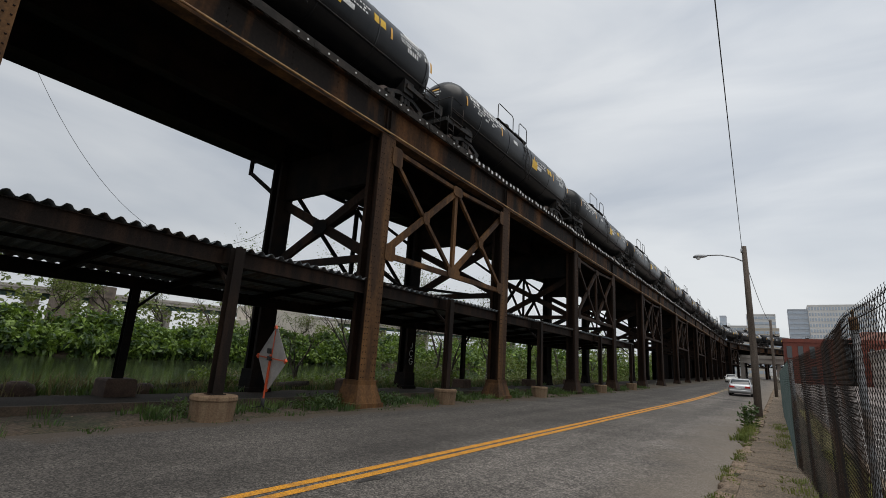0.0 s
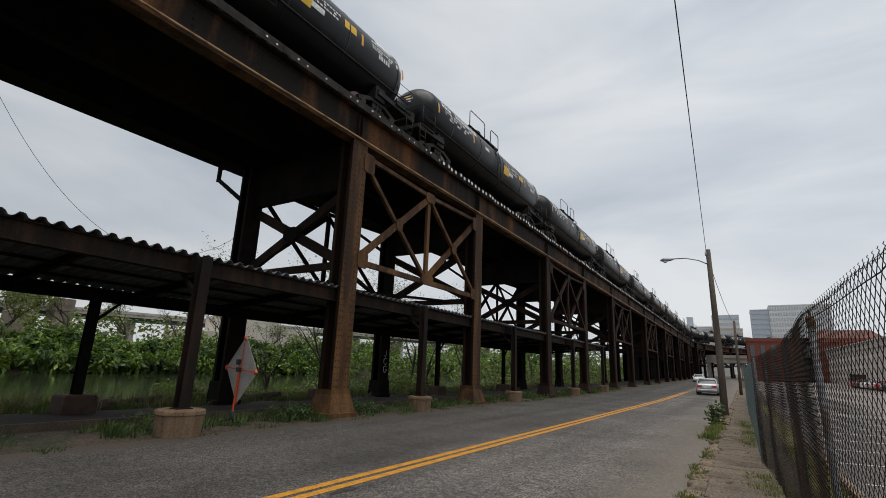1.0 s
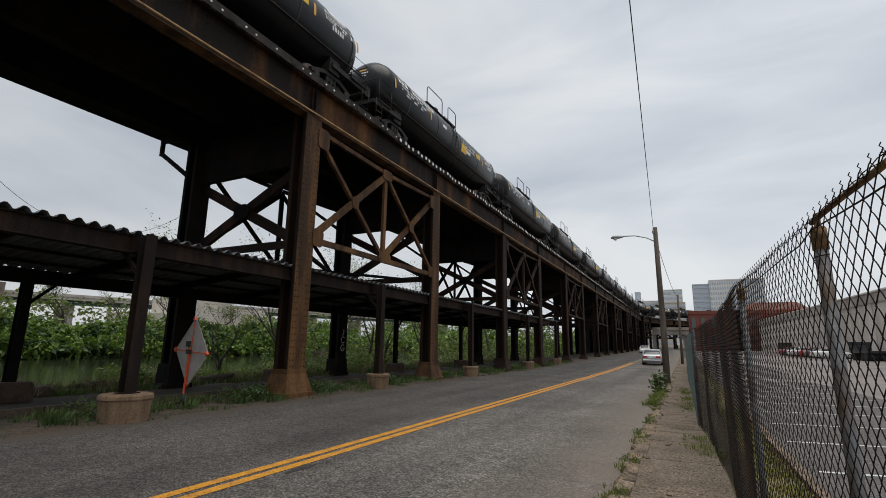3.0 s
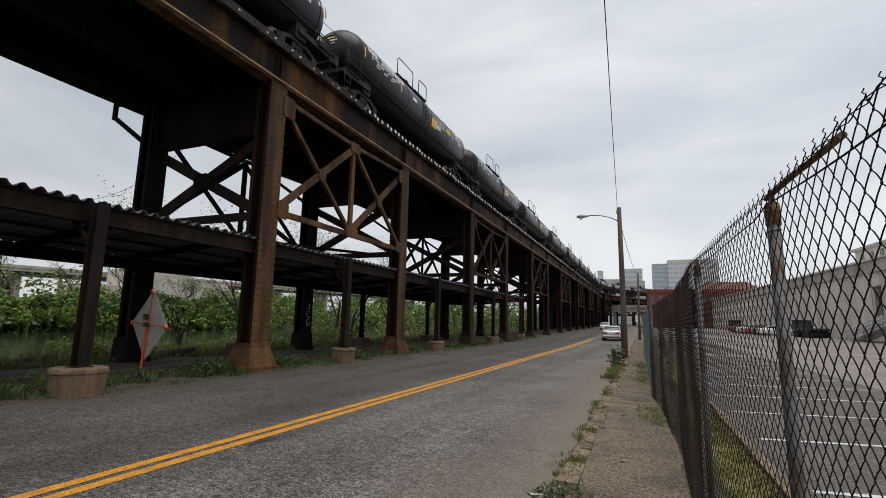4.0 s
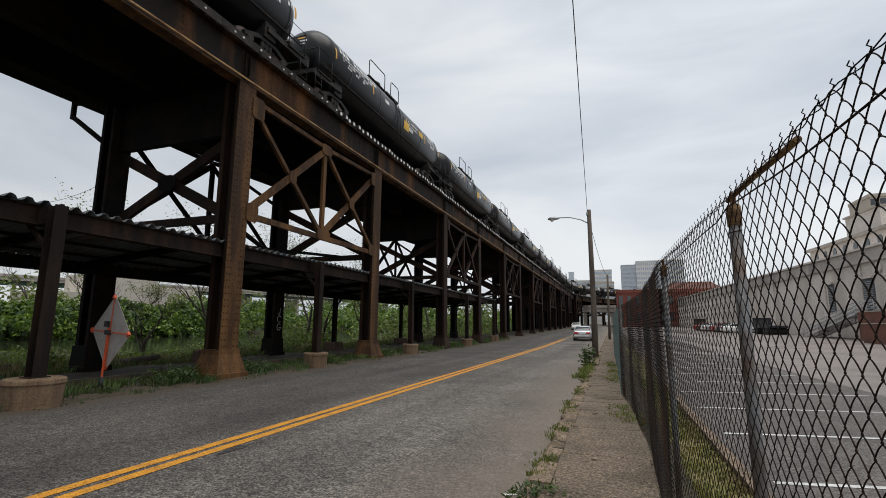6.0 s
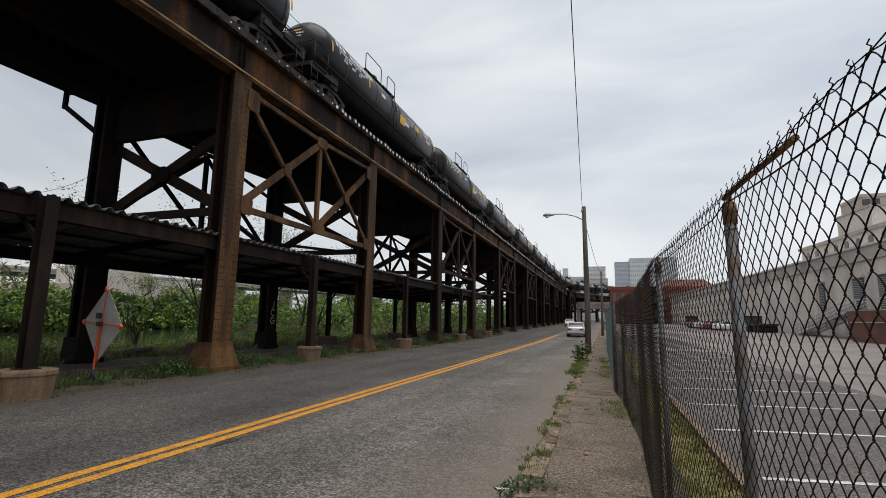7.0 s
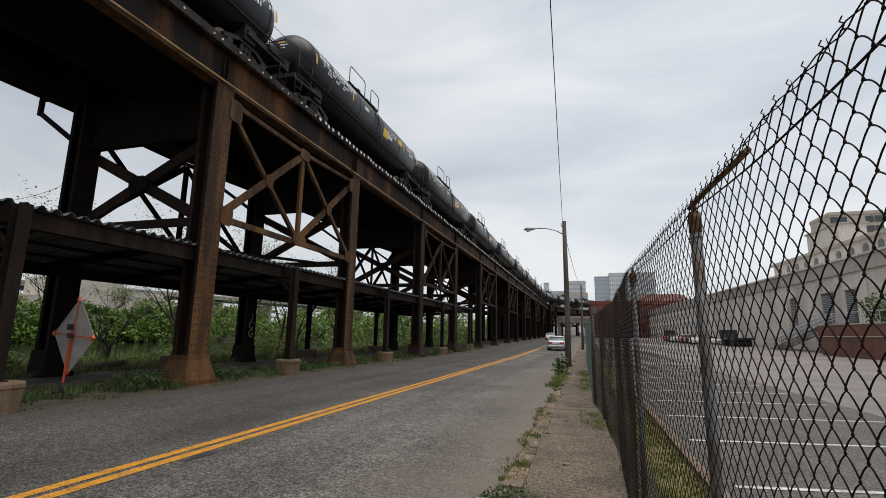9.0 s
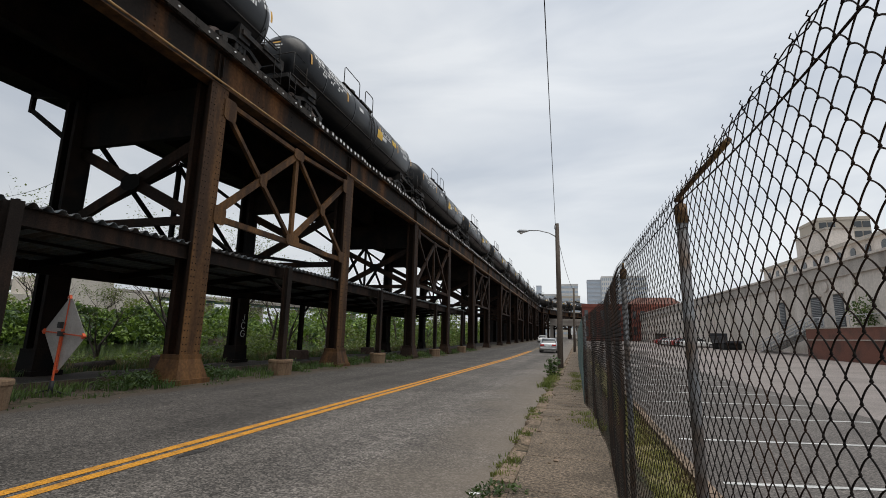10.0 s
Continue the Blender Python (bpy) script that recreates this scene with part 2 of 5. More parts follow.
M_zinc = mat("dark_rusted_wire", (0.015, 0.0125, 0.011), 0.75, spots=(0.032, 0.018, 0.011), spot_scale=2.2, grain=0.35, bump=0, spec=0.12)
M_greenwire = mat("green_coated_wire", (0.045, 0.07, 0.064), 0.6, spots=(0.07, 0.085, 0.08), spot_scale=2, grain=0.25, bump=0, spec=0.2)
M_post = mat("galvanised_post", (0.15, 0.155, 0.16), 0.5, metal=0.3, spots=(0.09, 0.06, 0.04), spot_scale=3.5, spot_at=(0.45, 0.62), grain=0.25, bump=0.1)
M_rustpost = mat("rusted_post_cap", (0.13, 0.07, 0.035), 0.85, spots=(0.25, 0.16, 0.07), spot_scale=12, grain=0.3, bump=0.5)
M_stucco = mat("pale_stucco", (0.66, 0.6, 0.545), 0.9, spots=(0.5, 0.45, 0.4), spot_scale=0.35, grain=0.1, grain_scale=5, bump=0.2, streak=True)
M_wood = mat("weathered_pole_wood", (0.125, 0.1, 0.08), 0.9, spots=(0.075, 0.06, 0.048), spot_scale=3, grain=0.35, grain_scale=25, bump=0.5, streak=True)
M_lampgrey = mat("lamp_aluminium", (0.42, 0.43, 0.44), 0.5, metal=0.4, grain=0.1, bump=0.05)
M_cable = mat("cable_black", (0.03, 0.03, 0.03), 0.7, grain=0.1, bump=0)
M_water = mat("canal_water", (0.022, 0.028, 0.014), 0.09, grain=0.2, grain_scale=2, bump=0.12, bump_scale=3.5, ior=1.33)
M_signback = mat("sign_back_fabric", (0.42, 0.4, 0.38), 0.7, spots=(0.35, 0.33, 0.31), spot_scale=3, grain=0.08, bump=0.1)
M_orange = mat("orange_fibreglass", (0.6, 0.09, 0.025), 0.5, grain=0.15, bump=0.05)
M_black = mat("black_plastic", (0.02, 0.02, 0.02), 0.6, grain=0.1, bump=0)
# dark interiors and leaf highlights of the bushes put into these two greens
M_leaf = leaf_mat("bush_leaves", (0.013, 0.037, 0.007), (0.17, 0.25, 0.04), 0.2)
M_shrub = leaf_mat("shrub_leaves", (0.045, 0.08, 0.016), (0.21, 0.28, 0.055), 0.25)
M_leaf2 = leaf_mat("spring_leaves", (0.09, 0.12, 0.03), (0.17, 0.2, 0.055), 0.25)
M_weed = leaf_mat("weed_leaves", (0.03, 0.06, 0.014), (0.085, 0.125, 0.028), 0.2)
M_kerbweed = leaf_mat("kerb_weed_leaves", (0.1, 0.135, 0.03), (0.2, 0.21, 0.06), 0.25)
M_grass = leaf_mat("sunlit_grass", (0.2, 0.205, 0.06), (0.28, 0.26, 0.085), 0.25)
M_reed = leaf_mat("dry_grass", (0.2, 0.15, 0.075), (0.1, 0.1, 0.035), 0.2)
M_bark = mat("bark", (0.075, 0.06, 0.048), 0.95, spots=(0.04, 0.034, 0.028), spot_scale=3, grain=0.3, bump=0.7)
M_brick = mat("red_brick", (0.2, 0.06, 0.042), 0.9, spots=(0.15, 0.05, 0.038), spot_scale=0.5, grain=0.15, grain_scale=8, bump=0.2)
M_tower = mat("pale_tower_cladding", (0.68, 0.66, 0.63), 0.8, spots=(0.6, 0.59, 0.57), spot_scale=0.05, grain=0.05, bump=0)
M_tower2 = mat("grey_tower_cladding", (0.42, 0.45, 0.49), 0.6, grain=0.05, bump=0)
M_tan = mat("tan_tower_cladding", (0.5, 0.44, 0.36), 0.8, grain=0.06, bump=0)
M_bglass = glass_mat("tower_glass", (0.4, 0.46, 0.53), 0.2)
M_cglass = glass_mat("car_glass", (0.02, 0.025, 0.028), 0.04)
M_carwhite = mat("white_car_paint", (0.72, 0.71, 0.68), 0.25, grain=0.02, bump=0, spec=0.7)
M_carsilver = mat("silver_car_paint", (0.42, 0.43, 0.44), 0.28, metal=0.6, grain=0.03, bump=0)
M_cardark = mat("dark_car_paint", (0.03, 0.033, 0.04), 0.3, grain=0.05, bump=0)
M_tyre = mat("tyre_rubber", (0.022, 0.022, 0.022), 0.85, grain=0.2, bump=0.1)
M_rim = mat("wheel_alloy", (0.45, 0.45, 0.46), 0.35, metal=0.7, bump=0)
M_redlens = mat("red_lens", (0.45, 0.02, 0.015), 0.25, grain=0.05, bump=0)
M_sandsteel = mat("red_painted_steel", (0.17, 0.068, 0.046), 0.75, spots=(0.11, 0.052, 0.04), spot_scale=0.7, grain=0.2, bump=0.2)


# ---- mesh building ----
class Build:
    """Collects boxes, bars, tubes and sheets into one mesh."""

    def __init__(self):
        self.v, self.f, self.smooth = [], [], []

    def add(self, verts, faces, smooth=False):
        o = len(self.v)
        self.v.extend([tuple(p) for p in verts])
        self.f.extend([tuple(i + o for i in f) for f in faces])
        self.smooth.extend([smooth] * len(faces))
        return self

    def box(self, x0, x1, y0, y1, z0, z1):
        v = [(x, y, z) for z in (z0, z1) for y in (y0, y1) for x in (x0, x1)]
        return self.add(v, [(0, 2, 3, 1), (4, 5, 7, 6), (0, 1, 5, 4), (2, 6, 7, 3), (0, 4, 6, 2), (1, 3, 7, 5)])

    def bar(self, a, b, w, h, up=(0, 0, 1)):
        """A square-edged bar from a to b, w across and h along up."""
        a, b = Vector(a), Vector(b)
        d = (b - a).normalized()
        s = d.cross(Vector(up))
        if s.length < 1e-4:
            s = d.cross(Vector((1, 0, 0)))
        s.normalize()
        u = s.cross(d)
        v = []
        for p in (a, b):
            for i, j in ((-1, -1), (1, -1), (1, 1), (-1, 1)):
                v.append(p + s * (i * w / 2) + u * (j * h / 2))
        return self.add(v, [(3, 2, 1, 0), (4, 5, 6, 7), (0, 1, 5, 4), (1, 2, 6, 5), (2, 3, 7, 6), (3, 0, 4, 7)])

    def tube(self, pts, r, n=8, cap=True):
        """A round tube along pts; r is one radius or one a point."""
        pts = [Vector(p) for p in pts]
        rs = r if isinstance(r, (list, tuple)) else [r] * len(pts)
        v, f = [], []
        ref = None
        for k, p in enumerate(pts):
            d = (pts[min(k + 1, len(pts) - 1)] - pts[max(k - 1, 0)]).normalized()
            if ref is None:
                ref = d.cross(Vector((0, 0, 1)) if abs(d.z) < 0.9 else Vector((1, 0, 0))).normalized()
            s = (ref - d * ref.dot(d)).normalized()
            ref = s
            u = d.cross(s)
            for i in range(n):
                a = 2 * math.pi * i / n
                v.append(p + (s * math.cos(a) + u * math.sin(a)) * rs[k])
        for k in range(len(pts) - 1):
            for i in range(n):
                j = (i + 1) % n
                f.append((k * n + i, k * n + j, (k + 1) * n + j, (k + 1) * n + i))
        self.add(v, f, n > 4)
        if cap:
            o = len(self.v) - len(v)
            self.f.append(tuple(o + i for i in reversed(range(n))))
            self.f.append(tuple(o + (len(pts) - 1) * n + i for i in range(n)))
            self.smooth += [False, False]
        return self

    def loft(self, rings, cap=True, smooth=True):
        n = len(rings[0])
        v = [p for r in rings for p in r]
        f = []
        for k in range(len(rings) - 1):
            for i in range(n):
                j = (i + 1) % n
                f.append((k * n + i, k * n + j, (k + 1) * n + j, (k + 1) * n + i))
        self.add(v, f, smooth)
        if cap:
            o = len(self.v) - len(v)
            self.f.append(tuple(o + i for i in reversed(range(n))))
            self.f.append(tuple(o + (len(rings) - 1) * n + i for i in range(n)))
            self.smooth += [False, False]
        return self

    def quad(self, a, b, c, d):
        return self.add([a, b, c, d], [(0, 1, 2, 3)])

    def mesh(self, name, material, bevel=0.0):
        me = bpy.data.meshes.new(name)
        me.from_pydata(self.v, [], self.f)
        me.polygons.foreach_set("use_smooth", self.smooth)
        me.materials.append(material)
        if bevel:
            bm = bmesh.new()
            bm.from_mesh(me)
            bmesh.ops.bevel(bm, geom=[e for e in bm.edges if e.calc_face_angle(0) > 0.6], offset=bevel, segments=1, affect="EDGES")
            bm.to_mesh(me)
            bm.free()
        me.update()
        return me


def part(name, build, material, parent=None, label="", bevel=0.0):
    ob = new(name, build.mesh(name, material, bevel))
    if parent:
        ob.parent = parent
    if label:
        ob["label"] = label
    return ob


def thing(name, label, category, group="", kind="", at=None):
    ob = new(name)
    if at is not None:
        ob.matrix_basis = at
    return tagged(ob, label, category, group, kind)


rnd = random.Random(7)


def rise(y):
    """The street climbs gently far ahead."""
    return 0.0115 * (math.sqrt(max(0, (y - 34)) ** 2 + 64) - 8) if y > 34 else 0.0


# ---- ground, road, water ----
def profile(x):
    """Height of the bare ground across the street, from the canal to the yard."""
    knots = [(-900, 6.0), (-140, 4.5), (-75, 2.2), (-61, 0.9), (-58.5, -0.2), (-56, -1.3), (-23.5, -1.3), (-20.5, -0.55), (-18.0, -0.1), (-17.1, -0.03), (-13.4, -0.03), (-12.6, 0.05), (-10.9, 0.03),
             (-10.4, -0.04), (-1.0, -0.04), (-0.85, 0.05), (0.5, 0.05), (0.8, -0.14), (7, -0.14), (40, 0.76), (120, 0.8), (900, 4.0)]
    for (xa, za), (xb, zb) in zip(knots, knots[1:]):
        if xa <= x <= xb:
            return za + (zb - za) * (x - xa) / (xb - xa)
    return 0.0


def ground_z(x, y):
    k = min(1.0, max(0.0, (x + 19) / 3.0))
    return profile(x) + rise(min(y, 260)) * k


def span(a, b, step):
    n = max(1, round((b - a) / step))
    return [a + (b - a) * i / n for i in range(n + 1)]


gx = [-900, -400, -200, -140, -100, -75] + span(-70, -54, 1.0) + [-40, -32] + span(-26, -10.4, 0.4) + [-7, -4, -1.0, -0.85, 0.5, 0.8, 3, 8, 20, 40, 60, 120, 300, 900]
gy = [-300, -120, -60, -40] + span(-25, 60, 0.8) + span(64, 140, 4) + [160, 200, 260, 400, 900, 1500]
b = Build()
gv = []
for y in gy:
    for x in gx:
        z = ground_z(x, y)
        if -70 < x < -10.5 and not -17.2 < x < -13.3:
            z += 0.10 * (noise.noise(Vector((x * 0.5, y * 0.5, 0)))) * (0.4 if x > -13.4 else 1.6)
        gv.append((x, y, z))
nx = len(gx)
b.add(gv, [(j * nx + i, j * nx + i + 1, (j + 1) * nx + i + 1, (j + 1) * nx + i) for j in range(len(gy) - 1) for i in range(nx - 1)], True)
tagged(part("ground", b, M_earth), "bare brown earth with sparse weeds", "ground", kind="structure")


def strip(name, x0, x1, y0, y1, z, material, label, category, step=3.0, crown=0.0, nxs=6, tilt=0.0):
    s = Build()
    ys, xs = span(y0, y1, step), span(x0, x1, (x1 - x0) / nxs)
    vv = []
    for y in ys:
        for i, x in enumerate(xs):
            u = 2 * i / (len(xs) - 1) - 1
            vv.append((x, y, z + rise(y) + crown * (1 - u * u) + tilt * max(0.0, min(x, 40) - 7)))
    k = len(xs)
    s.add(vv, [(j * k + i, j * k + i + 1, (j + 1) * k + i + 1, (j + 1) * k + i) for j in range(len(ys) - 1) for i in range(k - 1)], True)
    return tagged(part(name, s, material), label, category, kind="structure")


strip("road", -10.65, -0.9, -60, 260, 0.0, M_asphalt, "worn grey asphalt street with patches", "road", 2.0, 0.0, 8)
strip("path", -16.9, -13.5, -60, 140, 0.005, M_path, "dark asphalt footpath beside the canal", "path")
strip("parking_lot", 1.42, 75, -40, 230, -0.1, M_lot, "grey asphalt parking lot", "parking lot", 6.0, 0.0, 30, 0.028)
M_stall = grit(mat("stall_asphalt", (0.1, 0.088, 0.079), 0.85, spots=(0.135, 0.12, 0.108), spot_scale=0.5, grain=0.2, bump=0), 0.02, 0.5, 1.7, 0.4)
M_turf = mat("dry_turf", (0.2, 0.17, 0.07), 0.95, spots=(0.12, 0.12, 0.035), spot_scale=1.6, grain=0.5, grain_scale=40, bump=0.6, bump_scale=40)
strip("grass_strip", 0.5, 1.3, -20, 40, -0.118, M_turf, "dry yellow-green turf along the fence", "grass strip", 2.0)
strip("parking_stalls", 1.43, 6.6, -40, 60, -0.097, M_stall, "darker worn asphalt of the parking stalls", "parking lot", 3.0)
w = Build().quad((-700, -300, -0.32), (-19.0, -300, -0.32), (-19.0, 600, -0.32), (-700, 600, -0.32))
tagged(part("water", w, M_water), "still dark green canal water", "water", kind="structure")

s = Build()
for y in span(-9, 60, 3.0)[:-1]:
    s.bar((1.36, y + 0.01, -0.11 + rise(y)), (1.36 + rnd.uniform(-0.02, 0.02), y + 2.98, -0.11 + rise(y + 3)), 0.13, 0.13)
tagged(part("lot_edging", s, M_kerb), "low worn concrete edging between grass and parking lot", "kerb", kind="structure")

# double yellow line, worn away further on
for k, xo in enumerate((-5.27, -5.02)):
    s = Build()
    vv, ff = [], []
    for i, y in enumerate(span(-20, 54, 0.5)):
        wob = 0.012 * noise.noise(Vector((y * 0.4, k * 9, 0)))
        vv += [(xo - 0.08 + wob, y, 0.006 + rise(y)), (xo + 0.08 + wob, y, 0.006 + rise(y))]
    s.add(vv, [(2 * i, 2 * i + 1, 2 * i + 3, 2 * i + 2) for i in range(len(vv) // 2 - 1)])
    tagged(part("lane_line", s, M_yellow), "solid yellow line painted on the road", "road marking", "double yellow line", "structure")
M_faded = mat("faded_yellow_paint", (0.3, 0.2, 0.07), 0.8, spots=(0.15, 0.14, 0.12), spot_scale=1.2, grain=0.25, bump=0.2)
for xo in (-5.27, -5.02):
    s = Build()
    vv = []
    for y in span(54, 190, 2.0):
        vv += [(xo - 0.06, y, 0.006 + rise(y)), (xo + 0.06, y, 0.006 + rise(y))]
    s.add(vv, [(2 * i, 2 * i + 1, 2 * i + 3, 2 * i + 2) for i in range(len(vv) // 2 - 1)])
    tagged(part("lane_line", s, M_faded), "faded yellow line on the road", "road marking", "double yellow line", "structure")
s = Build()
vv = []
for y in span(-20, 60, 1.0):
    vv += [(-13.72, y, 0.011 + rise(y)), (-13.64, y, 0.011 + rise(y))]
s.add(vv, [(2 * i, 2 * i + 1, 2 * i + 3, 2 * i + 2) for i in range(len(vv) // 2 - 1)])
tagged(part("path_edge_line", s, M_white), "thin worn white edge line on the path", "road marking", kind="structure")
for i in range(22):
    y = 1.37 + 2.65 * i
    s = Build().quad((1.62, y - 0.05, -0.091 + rise(y)), (6.1, y - 0.05 + 0.95, -0.091 + rise(y)), (6.1, y + 0.05 + 0.95, -0.091 + rise(y)), (1.62, y + 0.05, -0.091 + rise(y)))
    tagged(part("stall_line", s, M_white), "white painted parking stall line", "road marking", "parking stall lines", "structure")

o = part("tar_patch", Build().loft([[(0.07 * math.cos(a) * (1 + 0.35 * math.sin(3 * a)), 0.26 * math.sin(a) * (1 + 0.2 * math.cos(5 * a)), z) for a in [2 * math.pi * i / 14 for i in range(14)]] for z in (0.0, 0.005)], True, False), M_tar)
o.location = (-4.83, 5.3, 0.002)
tagged(o, "small dark tar patch beside the yellow line", "road patch", kind="structure")
s = Build()
for y in span(-12, 57, 3.0)[:-1]:
    s.bar((-13.28 + rnd.uniform(-0.02, 0.02), y + 0.01, 0.06 + rise(y)), (-13.28 + rnd.uniform(-0.02, 0.02), y + 2.98, 0.06 + rise(y + 3)), 0.16, 0.22)
tagged(part("path_edging", s, mat("brown_edging", (0.095, 0.066, 0.044), 0.9, spots=(0.05, 0.04, 0.026), spot_scale=1.5, grain=0.3)), "low brown edging between verge and path", "kerb", kind="structure")
# pavement and kerb
pavement = thing("pavement", "cracked brown concrete pavement slabs with weeds", "pavement", kind="structure")
kerb = thing("kerb", "crumbling old kerb stones along the street", "kerb", kind="structure")

# ---- railway viaduct ----
T, S = 9.35, 10.6
Y0 = 11.68           # first column ahead of the camera
XF = -11.1           # outer face of the near columns
XB = -17.4           # outer face of the far columns
ZG = 9.5             # underside of the girders
ZT = 10.77           # top of the girders
TURN, RADIUS = 140.0, 95.0


def along(s, x=0.0, z=0.0):
    """A pose s metres along the line, which bends to the right far ahead; x is the offset across it."""
    if s <= TURN:
        return pose(x, s, z)
    a = (s - TURN) / RADIUS
    cx = XF - 2 + RADIUS
    r = RADIUS - (x - (XF - 2))
    return pose(cx - r * math.cos(a), TURN + r * math.sin(a), z, 0, 0, -math.degrees(a))


def column(x_out, side, w=0.74, d=0.6):
    """A riveted built-up column: the body of web, angles and inner plate, its outer face plate with rivet heads, and a flared steel shoe."""
    body, face, shoe = Build(), Build(), Build()
    xi = x_out - side * d
    lo, hi = min(x_out, xi), max(x_out, xi)
    if side > 0:
        face.box(hi - 0.03, hi, -w / 2, w / 2, 0.8, ZG)
    else:
        face.box(lo, lo + 0.03, -w / 2, w / 2, 0.8, ZG)
    h = w / 2
    outline = [(0, -h), (0.14, -h), (0.14, 0.02 - h), (0.03, 0.02 - h), (0.03, -0.02), (d - 0.05, -0.02), (d - 0.05, 0.02 - h), (d - 0.14, 0.02 - h), (d - 0.14, -h), (d - 0.032, -h)]
    outline += [(a, -e) for a, e in reversed(outline)]
    prof = [(lo + a, e) if side > 0 else (hi - a, -e) for a, e in outline]
    body.loft([[(a, e, z) for a, e in prof] for z in (0.8, ZG)], True, False)
    m = (lo + hi) / 2
    rings = []
    fx, fy = (0.54, 0.64) if side > 0 else (0.42, 0.5)
    for z, hx, hy in ((-0.1, fx, fy), (0.16, fx, fy), (0.17, fx - 0.05, fy - 0.05), (0.72, d / 2 + 0.05, w / 2 + 0.05), (0.86, d / 2 + 0.05, w / 2 + 0.05)):
        rings.append([(m - hx, -hy, z), (m + hx, -hy, z), (m + hx, hy, z), (m - hx, hy, z)])
    shoe.loft(rings, True, False)
    z = 0.95
    while z < ZG - 0.1:
        for yy in (-0.31, -0.19, 0.19, 0.31):
            q = x_out + side * 0.022
            face.add([(x_out, yy - 0.02, z - 0.02), (x_out, yy + 0.02, z - 0.02), (x_out, yy + 0.02, z + 0.02), (x_out, yy - 0.02, z + 0.02), (q, yy, z)],
                     [(0, 1, 4), (1, 2, 4), (2, 3, 4), (3, 0, 4)])
        z += 0.2
    return body, face, shoe


def lattice_bar(p, q, w=0.2, d=0.16, flat=(1, 0, 0)):
    """A brace of two angles and a plate."""
    br = Build()
    p, q = Vector(p), Vector(q)
    dd = (q - p).normalized()
    f = Vector(flat)
    s = dd.cross(f).normalized()
    br.bar(p, q, w, 0.02, flat)
    for k in (-1, 1):
        o = s * (k * (w / 2 - 0.01)) - f * (d / 2)
        br.bar(p + o, q + o, 0.02, d, flat)
    return br


def gusset(y0, y1, z0, z1, x, cut=0.25):
    g = Build()
    cy, cz = min(cut, (y1 - y0) / 3), min(cut, (z1 - z0) / 3)
    ring = [(y0 + cy, z0), (y1 - cy, z0), (y1, z0 + cz), (y1, z1 - cz), (y1 - cy, z1), (y0 + cy, z1), (y0, z1 - cz), (y0, z0 + cz)]
    g.loft([[(x - 0.012, a, e) for a, e in ring], [(x + 0.012, a, e) for a, e in ring]], True, False)
    a = y0 + 0.12
    while a < y1 - 0.08:
        e = z0 + 0.12
        while e < z1 - 0.08:
            g.add([(x + 0.012, a - 0.015, e - 0.015), (x + 0.012, a + 0.015, e - 0.015), (x + 0.012, a + 0.015, e + 0.015), (x + 0.012, a - 0.015, e + 0.015), (x + 0.025, a, e)],
                  [(0, 1, 4), (1, 2, 4), (2, 3, 4), (3, 0, 4)])
            e += 0.13
        a += 0.13
    return g


